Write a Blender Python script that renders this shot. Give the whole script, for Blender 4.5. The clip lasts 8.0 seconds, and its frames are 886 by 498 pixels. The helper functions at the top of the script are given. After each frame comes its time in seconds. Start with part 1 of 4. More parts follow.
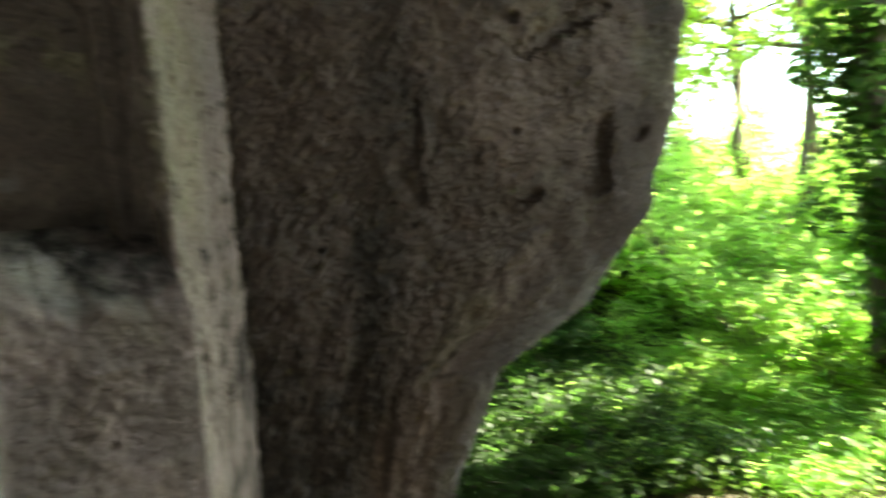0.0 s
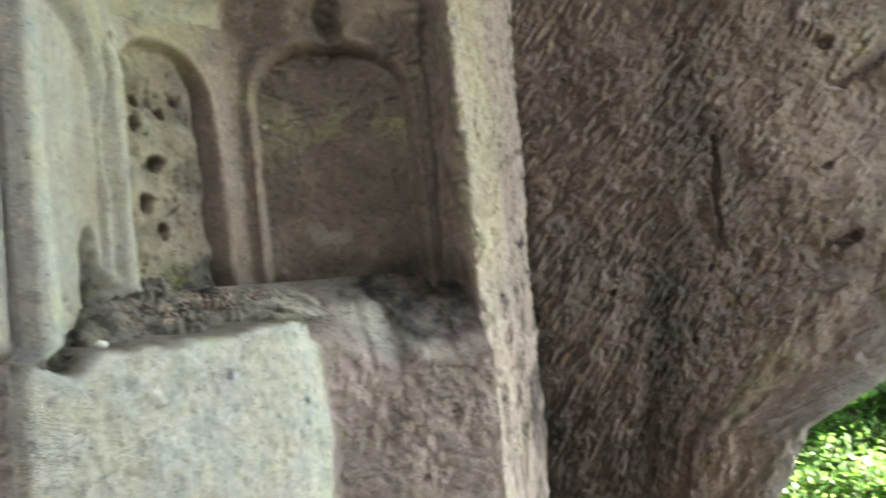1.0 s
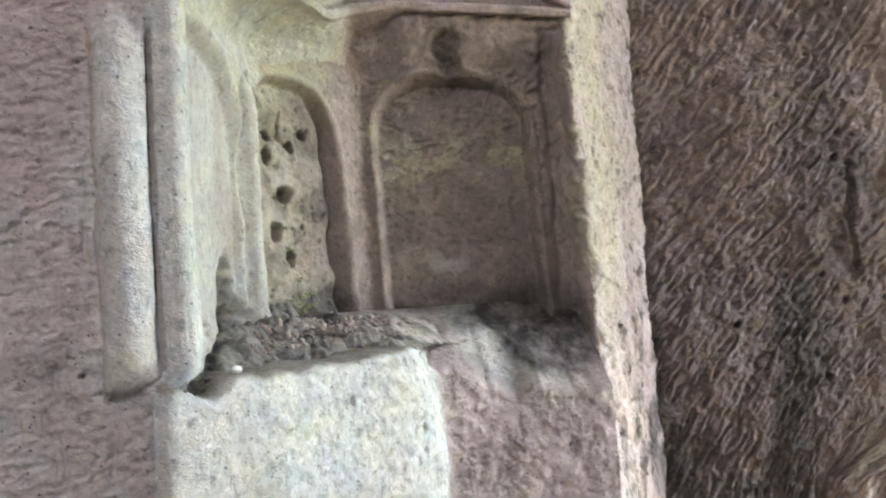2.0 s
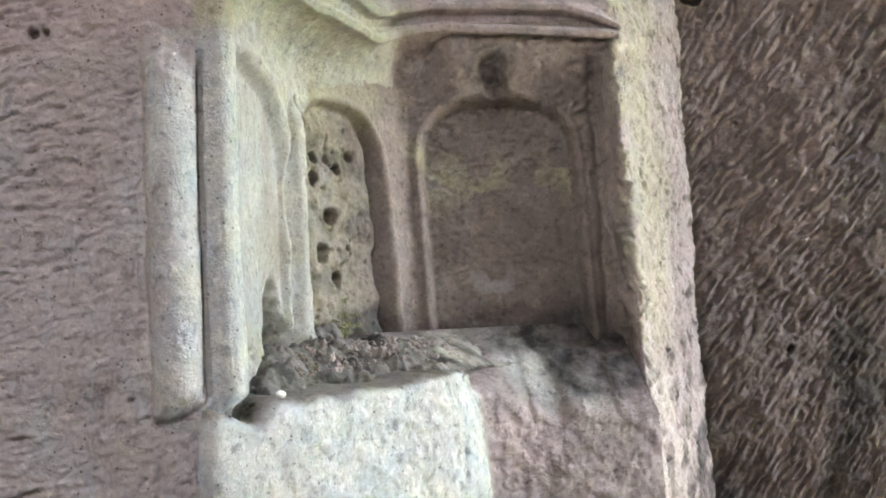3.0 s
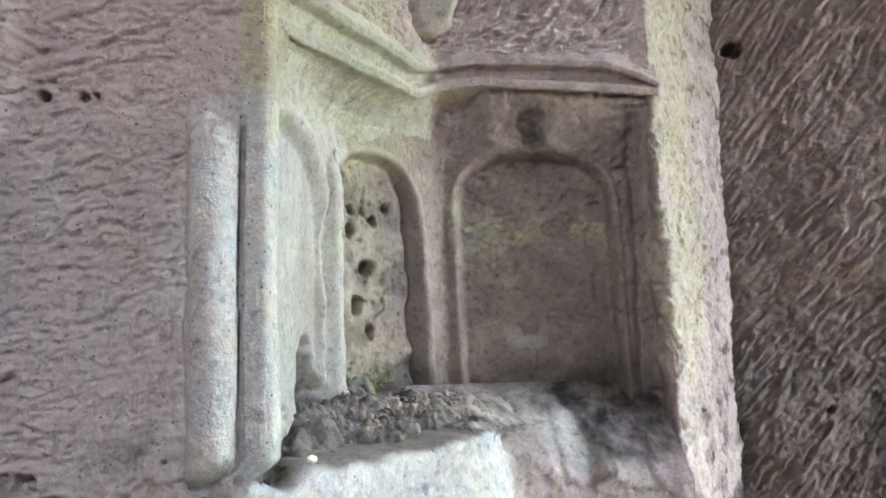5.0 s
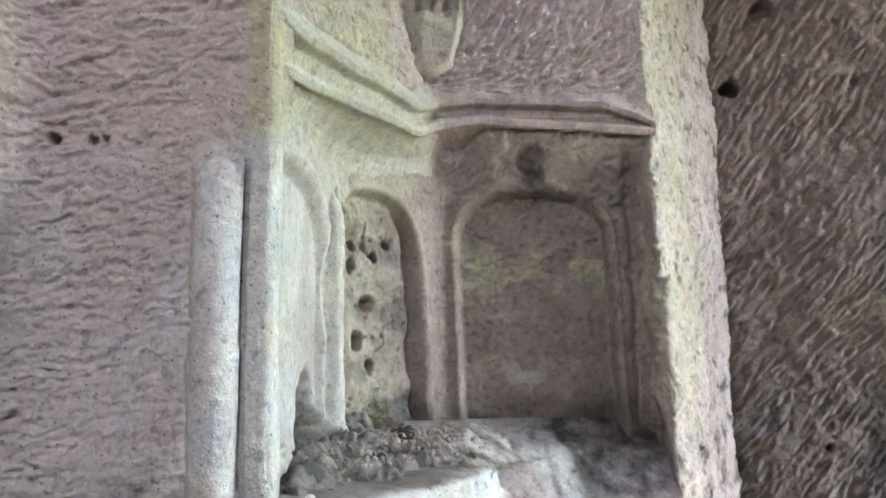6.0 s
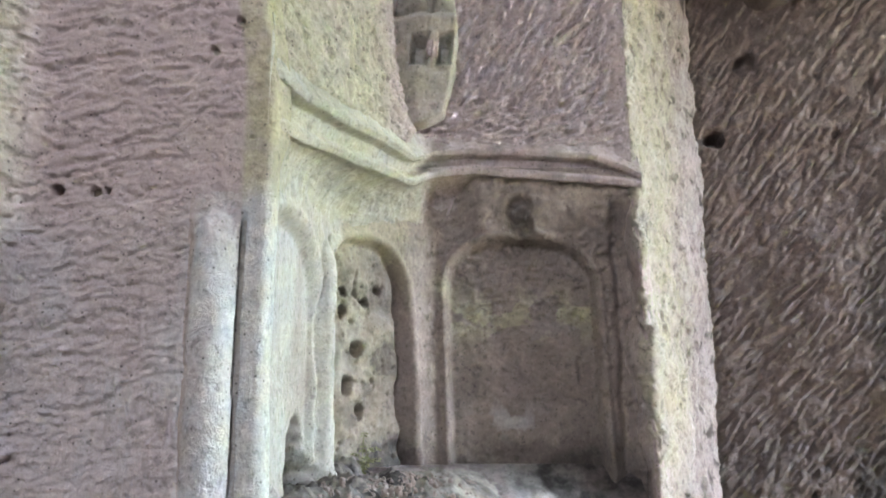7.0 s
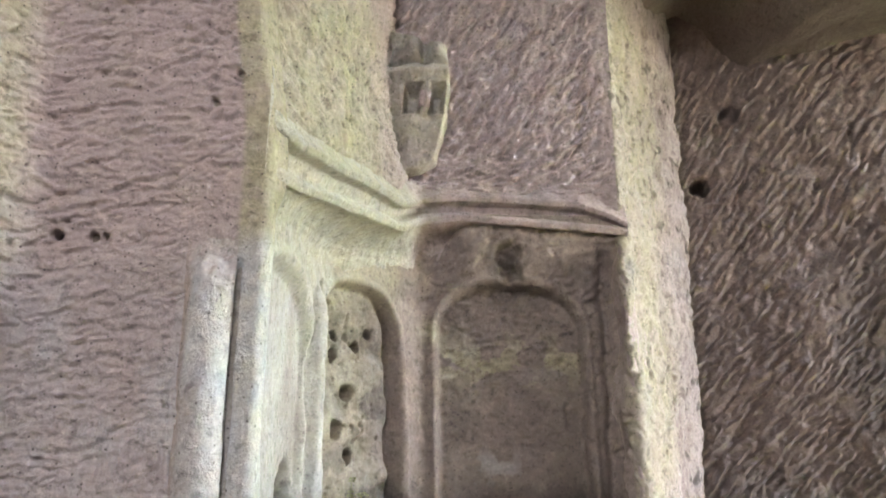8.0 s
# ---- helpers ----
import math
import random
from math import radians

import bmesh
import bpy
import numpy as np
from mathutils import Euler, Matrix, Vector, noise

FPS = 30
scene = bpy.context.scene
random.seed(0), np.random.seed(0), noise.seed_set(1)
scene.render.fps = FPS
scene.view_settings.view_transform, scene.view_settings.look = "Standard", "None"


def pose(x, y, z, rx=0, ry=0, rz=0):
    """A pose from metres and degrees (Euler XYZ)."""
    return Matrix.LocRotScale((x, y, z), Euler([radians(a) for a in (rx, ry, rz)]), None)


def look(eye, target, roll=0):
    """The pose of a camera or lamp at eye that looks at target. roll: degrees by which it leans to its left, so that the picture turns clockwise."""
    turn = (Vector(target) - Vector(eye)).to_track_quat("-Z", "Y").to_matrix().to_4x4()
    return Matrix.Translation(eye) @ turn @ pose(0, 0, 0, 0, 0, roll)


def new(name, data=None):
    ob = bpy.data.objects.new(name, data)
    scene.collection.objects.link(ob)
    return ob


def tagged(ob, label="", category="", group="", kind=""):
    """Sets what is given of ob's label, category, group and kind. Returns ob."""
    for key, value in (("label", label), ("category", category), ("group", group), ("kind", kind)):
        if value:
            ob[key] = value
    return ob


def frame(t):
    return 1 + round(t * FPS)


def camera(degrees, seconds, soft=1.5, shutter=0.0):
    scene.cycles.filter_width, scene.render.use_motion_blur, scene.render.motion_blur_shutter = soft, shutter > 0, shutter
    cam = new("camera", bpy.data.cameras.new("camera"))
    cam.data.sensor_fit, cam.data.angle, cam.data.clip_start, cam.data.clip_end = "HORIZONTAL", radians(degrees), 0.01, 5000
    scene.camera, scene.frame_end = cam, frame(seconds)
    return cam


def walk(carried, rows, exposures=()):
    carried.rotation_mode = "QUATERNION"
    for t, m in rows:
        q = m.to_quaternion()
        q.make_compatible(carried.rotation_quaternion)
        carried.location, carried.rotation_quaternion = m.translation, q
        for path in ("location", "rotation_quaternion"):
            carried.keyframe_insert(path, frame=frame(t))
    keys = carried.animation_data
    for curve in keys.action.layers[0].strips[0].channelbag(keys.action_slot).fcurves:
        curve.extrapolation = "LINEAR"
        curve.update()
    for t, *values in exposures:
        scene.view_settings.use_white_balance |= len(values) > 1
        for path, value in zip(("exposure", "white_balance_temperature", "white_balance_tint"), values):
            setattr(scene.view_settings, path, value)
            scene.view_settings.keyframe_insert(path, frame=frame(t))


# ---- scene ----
cam = camera(59.8, 8.0, soft=1.8, shutter=0.6)
PATH = [
    (0, (-0.004, -0.012, 1.609), (1.105, 1.652, 1.547), -5.2),
    (0.5, (-0.04, 0.002, 1.654), (0.691, 1.863, 1.662), -4.9),
    (1, (-0.071, -0.024, 1.7), (0.392, 1.92, 1.766), -4.6),
    (1.5, (-0.092, -0.051, 1.706), (0.202, 1.924, 1.816), -4.1),
    (2, (-0.093, -0.035, 1.724), (0.091, 1.952, 1.868), -3.7),
    (3.5, (-0.077, -0.04, 1.781), (-0.045, 1.95, 1.974), -2.4),
    (4, (-0.08, -0.037, 1.799), (-0.069, 1.951, 2.014), -2.0),
    (4.5, (-0.091, -0.037, 1.822), (-0.096, 1.949, 2.059), -1.5),
    (6, (-0.086, -0.077, 1.87), (-0.102, 1.895, 2.203), -0.6),
    (6.5, (-0.076, -0.11, 1.882), (-0.085, 1.855, 2.258), -0.3),
    (7, (-0.074, -0.143, 1.893), (-0.073, 1.811, 2.321), -0.0),
    (7.5, (-0.078, -0.172, 1.899), (-0.065, 1.768, 2.382), 0.2),
    (8, (-0.079, -0.192, 1.901), (-0.05, 1.736, 2.431), 0.5),
]
walk(cam, [(t, look(e, g, r)) for t, e, g, r in PATH],
     [(0.0, 3.20, 7600, -9), (0.5, 4.4, 7800, -6), (1.0, 4.82, 7100, 0), (1.5, 4.90, 6850, 6), (2.0, 5.28, 6650, 8), (3.5, 5.33, 6550, 8), (4.5, 5.35, 6300, 9), (6.5, 5.45, 6200, 8), (7.5, 5.50, 6250, 8), (8.0, 5.51, 6800, 10)])

# ---- daylight and an added fill lamp ----
SUN_EL, SUN_AZ = 48.0, 107.0          # degrees; azimuth from +y towards +x
world = bpy.data.worlds.new("sky")
scene.world = world
world.use_nodes = True
wn = world.node_tree.nodes
wn.clear()
sky = wn.new("ShaderNodeTexSky")
sky.sky_type = "NISHITA"
sky.sun_disc = False
sky.sun_elevation, sky.sun_rotation = radians(SUN_EL), radians(SUN_AZ)
bg = wn.new("ShaderNodeBackground")
bg.inputs[1].default_value = 0.15
wo = wn.new("ShaderNodeOutputWorld")
world.node_tree.links.new(sky.outputs[0], bg.inputs[0])
world.node_tree.links.new(bg.outputs[0], wo.inputs[0])

sun = new("sun", bpy.data.lights.new("sun", "SUN"))
sun.data.energy, sun.data.angle, sun.data.color = 5.0, radians(0.5), (1.0, 0.95, 0.85)
sd = Vector((math.sin(radians(SUN_AZ)) * math.cos(radians(SUN_EL)), math.cos(radians(SUN_AZ)) * math.cos(radians(SUN_EL)), math.sin(radians(SUN_EL))))
sun.matrix_world = look(sd * 40, (0, 0, 0))


def area_lamp(name, at, target, w, h, watts, colour):
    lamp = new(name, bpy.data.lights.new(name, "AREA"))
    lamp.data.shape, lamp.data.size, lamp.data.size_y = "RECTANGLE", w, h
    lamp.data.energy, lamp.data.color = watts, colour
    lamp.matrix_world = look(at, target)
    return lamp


area_lamp("cave_mouth_daylight", (4.55, 1.35, 2.2), (-0.4, 1.6, 1.9), 0.8, 2.4, 0.7, (0.97, 1.0, 0.88))
# Unseen fill lamp, added behind the camera to brighten the walls.
area_lamp("added_roof_fill", (-0.5, -2.2, 4.45), (-0.4, 2.3, 1.7), 1.1, 1.1, 3.35, (0.97, 0.95, 1.0))


# ---- numpy noise and mesh helpers ----
def smooth(a, b, x):
    t = np.clip((x - a) / (b - a), 0, 1)
    return t * t * (3 - 2 * t)


def _hash(ix, iy, seed):
    h = (ix.astype(np.int64) * 374761393 + iy.astype(np.int64) * 668265263 + seed * 974711) & 0x7FFFFFFF
    h = ((h ^ (h >> 13)) * 1274126177) & 0x7FFFFFFF
    return ((h ^ (h >> 16)) & 0xFFFF) / 65535.0


def vnoise(x, y, seed=0):
    ix, iy = np.floor(x), np.floor(y)
    fx, fy = x - ix, y - iy
    fx, fy = fx * fx * (3 - 2 * fx), fy * fy * (3 - 2 * fy)
    a, b = _hash(ix, iy, seed), _hash(ix + 1, iy, seed)
    c, d = _hash(ix, iy + 1, seed), _hash(ix + 1, iy + 1, seed)
    return (a + (b - a) * fx) * (1 - fy) + (c + (d - c) * fx) * fy


def fbm(x, y, scale, seed=0, octaves=4):
    """Value noise of mean 0, about -1 to 1."""
    s, amp, tot = np.zeros(np.broadcast(x, y).shape), 1.0, 0.0
    for k in range(octaves):
        s += amp * (vnoise(x * scale * 2 ** k + 17.3 * k, y * scale * 2 ** k - 9.1 * k, seed + k) * 2 - 1)
        tot += amp
        amp *= 0.5
    return s / tot * 1.4


def gouges(U, Z, count, angle, length, width, depth, seed, region=None, spread=9):
    """Pick strokes: long shallow troughs with a raised lip, laid over a grid of rising U (columns) and Z (rows)."""
    rng = np.random.RandomState(seed)
    H = np.zeros(U.shape)
    us, zs = U[0], Z[:, 0]
    u0, u1, z0, z1 = region or (us[0], us[-1], zs[0], zs[-1])
    for _ in range(count):
        cu, cz = rng.uniform(u0, u1), rng.uniform(z0, z1)
        a = radians((angle(cu, cz) if callable(angle) else angle) + rng.normal(0, spread))
        L, w, d = length * rng.uniform(0.5, 1.5), width * rng.uniform(0.6, 1.5), depth * rng.uniform(0.4, 1.3)
        r = L * 0.6 + 2 * w
        i0, i1 = np.searchsorted(us, (cu - r, cu + r))
        j0, j1 = np.searchsorted(zs, (cz - r, cz + r))
        if i1 - i0 < 2 or j1 - j0 < 2:
            continue
        x, y = U[j0:j1, i0:i1] - cu, Z[j0:j1, i0:i1] - cz
        al, ac = (x * math.cos(a) + y * math.sin(a)) / (L / 2), (-x * math.sin(a) + y * math.cos(a)) / w
        ac = ac + 0.2 * al * al * rng.uniform(-1, 1)
        taper = np.clip(1 - al * al, 0, 1) ** 0.7
        H[j0:j1, i0:i1] += d * taper * (-np.exp(-ac * ac * 1.6) + 0.7 * np.exp(-((ac - 1.25) ** 2) * 3.0))
    return np.clip(H, -2.2 * depth, 1.6 * depth)


def pits(U, Z, spots):
    """Round holes: rows of (u, z, radius, depth)."""
    H = np.zeros(U.shape)
    for cu, cz, r, d in spots:
        q = np.hypot(U - cu, Z - cz) / r + 0.25 * fbm(U, Z, 0.9 / r, 5, 2)
        H -= d * (1 - smooth(0.55, 1.05, q))
    return H


def crack(U, Z, pts, width, depth, seed=3):
    H = np.zeros(U.shape)
    for (a, b), (c, d) in zip(pts, pts[1:]):
        L2 = (c - a) ** 2 + (d - b) ** 2
        t = np.clip(((U - a) * (c - a) + (Z - b) * (d - b)) / L2, 0, 1)
        q = np.hypot(U - a - t * (c - a), Z - b - t * (d - b)) / width + 0.5 * fbm(U, Z, 40, seed, 2)
        H = np.minimum(H, -depth * (1 - smooth(0.4, 1.1, q)))
    return H


def scatter_pits(U, Z, count, rmin, rmax, depth, seed, region=None):
    rng = np.random.RandomState(seed)
    us, zs = U[0], Z[:, 0]
    u0, u1, z0, z1 = region or (us[0], us[-1], zs[0], zs[-1])
    H = np.zeros(U.shape)
    for _ in range(count):
        cu, cz, r = rng.uniform(u0, u1), rng.uniform(z0, z1), rng.uniform(rmin, rmax)
        i0, i1 = np.searchsorted(us, (cu - 2 * r, cu + 2 * r))
        j0, j1 = np.searchsorted(zs, (cz - 2 * r, cz + 2 * r))
        if i1 - i0 < 1 or j1 - j0 < 1:
            continue
        q = np.hypot(U[j0:j1, i0:i1] - cu, Z[j0:j1, i0:i1] - cz) / r
        H[j0:j1, i0:i1] -= depth * rng.uniform(0.4, 1) * (1 - smooth(0.4, 1.1, q))
    return H


def grid_faces(nu, nv, keep=None):
    i, j = np.meshgrid(np.arange(nu - 1), np.arange(nv - 1))
    a = (j * nu + i).ravel()
    f = np.stack([a, a + 1, a + nu + 1, a + nu], 1)
    return f if keep is None else f[keep.ravel()]


def mesh_from(name, verts, faces, material, masks=None, extra=()):
    """Quads as an array, further faces as a list; masks: n x 3 of lichen, limewash, and sooty dirt with painted shade.
    """
    me = bpy.data.meshes.new(name)
    me.from_pydata(verts.tolist(), [], faces.tolist() + [list(f) for f in extra])
    me.materials.append(material)
    if masks is not None:
        at = me.color_attributes.new("wear_and_shade", "FLOAT_COLOR", "POINT")
        full = np.zeros((len(verts), 4), np.float32)
        full[:, 3] = 1
        full[:len(masks), :3] = masks
        at.data.foreach_set("color", full.ravel())
    me.polygons.foreach_set("use_smooth", np.ones(len(me.polygons), bool))
    me.update()
    return me


def samples(*stretches):
    """Rising sample places from rows of (start, end, step)."""
    out = []
    for a, b, s in stretches:
        out.append(np.arange(a, b - s * 0.3, s))
    out.append(np.array([stretches[-1][1]]))
    return np.concatenate(out)


def plan_curve(points, radii):
    """A dense plan line with its corners rounded; returns arc lengths and a sampler of places and normals."""
    P = [Vector(p) for p in points]
    out = [P[0]]
    for k in range(1, len(P) - 1):
        a, b, c = P[k - 1], P[k], P[k + 1]
        r = radii[k - 1]
        s, e = b + (a - b).normalized() * r, b + (c - b).normalized() * r
        for t in np.linspace(0, 1, 9):
            out.append(s * (1 - t) ** 2 + b * 2 * t * (1 - t) + e * t * t)
    out.append(P[-1])
    A = np.array([tuple(p) for p in out])
    keep = np.concatenate([[True], np.hypot(*np.diff(A, axis=0).T) > 1e-6])
    A = A[keep]
    S = np.concatenate([[0], np.cumsum(np.hypot(*np.diff(A, axis=0).T))])

    def at(u):
        x, y = np.interp(u, S, A[:, 0]), np.interp(u, S, A[:, 1])
        e = 0.012
        dx = np.interp(u + e, S, A[:, 0]) - np.interp(u - e, S, A[:, 0])
        dy = np.interp(u + e, S, A[:, 1]) - np.interp(u - e, S, A[:, 1])
        n = np.hypot(dx, dy)
        return x, y, dy / n, -dx / n
    return S[-1], at


def rock_strip(name, points, radii, us, zs, shape, material, back=0.35, warp=None):
    """A hewn wall along a plan line: shape(U, Z, X, Y) gives the relief and the three colour masks; closed behind at
    the depth back.
    """
    total, at = plan_curve(points, radii)
    us = us(total)
    U, Z = np.meshgrid(us, zs)
    x, y, nx, ny = [np.broadcast_to(v, U.shape) for v in at(us)]
    d, masks, *bent = shape(U, Z, x, y)
    X, Y, ZZ = x + nx * d, y + ny * d, bent[0] if bent else Z.copy()
    if warp:
        X, Y, ZZ = warp(X, Y, ZZ)
    nu, nv = len(us), len(zs)
    front = np.stack([X, Y, ZZ], -1).reshape(-1, 3)
    rear = []
    deep = back(us) if callable(back) else back
    for row in (0, nv - 1):
        rear.append(np.stack([X[row] - nx[row] * deep, Y[row] - ny[row] * deep, ZZ[row]], -1))
    V = np.concatenate([front] + rear)
    b, t = nu * nv, nu * nv + nu
    F = grid_faces(nu, nv)
    k = np.arange(nu - 1)
    F = np.concatenate([F,
                        np.stack([b + k + 1, b + k, t + k, t + k + 1], 1),
                        np.stack([k + 1, k, b + k, b + k + 1], 1),
                        np.stack([(nv - 1) * nu + k, (nv - 1) * nu + k + 1, t + k + 1, t + k], 1)])
    left = [j * nu for j in range(nv - 1, -1, -1)] + [b, t]
    right = [j * nu + nu - 1 for j in range(nv)] + [t + nu - 1, b + nu - 1]
    m = np.stack([np.broadcast_to(q, U.shape) for q in masks], -1).reshape(-1, 3)
    return new(name, mesh_from(name, V, F, material, m, (left, right)))


def relief(name, xs, zs, place, shape, material, parent=None):
    """A carved relief over a flat grid: place(X, Z, H) lays it into the world; shape gives relief, masks and the cells kept."""
    U, Z = np.meshgrid(xs, zs)
    H, masks, inside = shape(U, Z)
    V = np.stack(place(U, Z, H), -1).reshape(-1, 3)
    keep = None
    if inside is not None:
        keep = inside[:-1, :-1] | inside[1:, :-1] | inside[:-1, 1:] | inside[1:, 1:]
    m = np.stack([np.broadcast_to(q, U.shape) for q in masks], -1).reshape(-1, 3)
    ob = new(name, mesh_from(name, V, grid_faces(len(xs), len(zs), keep), material, m))
    ob.parent = parent
    return ob


def part(name, bm, material, parent, label=""):
    me = bpy.data.meshes.new(name)
    bm.to_mesh(me)
    bm.free()
    me.materials.append(material)
    for p in me.polygons:
        p.use_smooth = True
    ob = new(name, me)
    ob.parent = parent
    if label:
        tagged(ob, label)
    return ob


def limb(bm, pts, r0, r1, sides=7):
    rings = []
    for i, p in enumerate(pts):
        a = pts[max(i - 1, 0)]
        b = pts[min(i + 1, len(pts) - 1)]
        q = (Vector(b) - Vector(a)).to_track_quat("Z", "Y")
        r = r0 + (r1 - r0) * i / (len(pts) - 1)
        rings.append([bm.verts.new(Vector(p) + q @ Vector((r * math.cos(2 * math.pi * k / sides), r * math.sin(2 * math.pi * k / sides), 0))) for k in range(sides)])
    for A, B in zip(rings, rings[1:]):
        for k in range(sides):
            bm.faces.new((A[k], A[(k + 1) % sides], B[(k + 1) % sides], B[k]))


def poly_inside(px, py, X, Y):
    inside = np.zeros(X.shape, bool)
    n = len(px)
    for i in range(n):
        x0, y0, x1, y1 = px[i], py[i], px[(i + 1) % n], py[(i + 1) % n]
        hit = (y0 > Y) != (y1 > Y)
        inside ^= hit & (X < (x1 - x0) * (Y - y0) / (y1 - y0 + 1e-12) + x0)
    return inside


def poly_distance(px, py, X, Y):
    """Signed distance to a closed outline, negative within."""
    D = np.full(X.shape, 1e9)
    n = len(px)
    for i in range(n):
        a, b, c, d = px[i], py[i], px[(i + 1) % n], py[(i + 1) % n]
        t = np.clip(((X - a) * (c - a) + (Y - b) * (d - b)) / ((c - a) ** 2 + (d - b) ** 2), 0, 1)
        D = np.minimum(D, np.hypot(X - a - t * (c - a), Y - b - t * (d - b)))
    return np.where(poly_inside(px, py, X, Y), -D, D)


def arch_distance(U, Z, c, half, z0, spring, rise, power):
    """Signed distance, roughly, to an arched panel: straight jambs and a low rounded head."""
    side = np.abs(U - c) - half
    q = (np.abs((U - c) / half) ** power + (np.maximum(Z - spring, 0) / rise) ** power) ** (1 / power)
    head = (q - 1) * np.where(np.abs(U - c) / half > np.maximum(Z - spring, 0) / rise, half, rise)
    return np.maximum(np.where(Z > spring, head, side), z0 - Z)


# ---- materials ----
def mat(name):
    m = bpy.data.materials.new(name)
    m.use_nodes = True
    nt = m.node_tree
    return m, nt, nt.nodes["Principled BSDF"]


def node(nt, kind, **inputs):
    n = nt.nodes.new(kind)
    for k, v in inputs.items():
        n.inputs[k].default_value = v
    return n


def mix(nt, fac, a, b, blend="MIX"):
    n = nt.nodes.new("ShaderNodeMix")
    n.data_type, n.blend_type = "RGBA", blend
    for k, v in ((0, fac), (6, a), (7, b)):
        if hasattr(v, "links"):
            nt.links.new(v, n.inputs[k])
        else:
            n.inputs[k].default_value = v if k == 0 else (*v, 1)
    return n.outputs[2]


def ramp(nt, src, lo, hi, a=0.0, b=1.0):
    n = nt.nodes.new("ShaderNodeMapRange")
    nt.links.new(src, n.inputs[0])
    for k, v in zip((1, 2, 3, 4), (lo, hi, a, b)):
        n.inputs[k].default_value = v
    return n.outputs[0]


def math_node(nt, op, a, b):
    n = nt.nodes.new("ShaderNodeMath")
    n.operation = op
    for k, v in ((0, a), (1, b)):
        if hasattr(v, "links"):
            nt.links.new(v, n.inputs[k])
        else:
            n.inputs[k].default_value = v
    return n.outputs[0]


def noise_node(nt, co, scale, detail=4, rough=0.6):
    n = node(nt, "ShaderNodeTexNoise", Scale=scale, Detail=detail, Roughness=rough)
    nt.links.new(co, n.inputs["Vector"])
    return n.outputs[0]


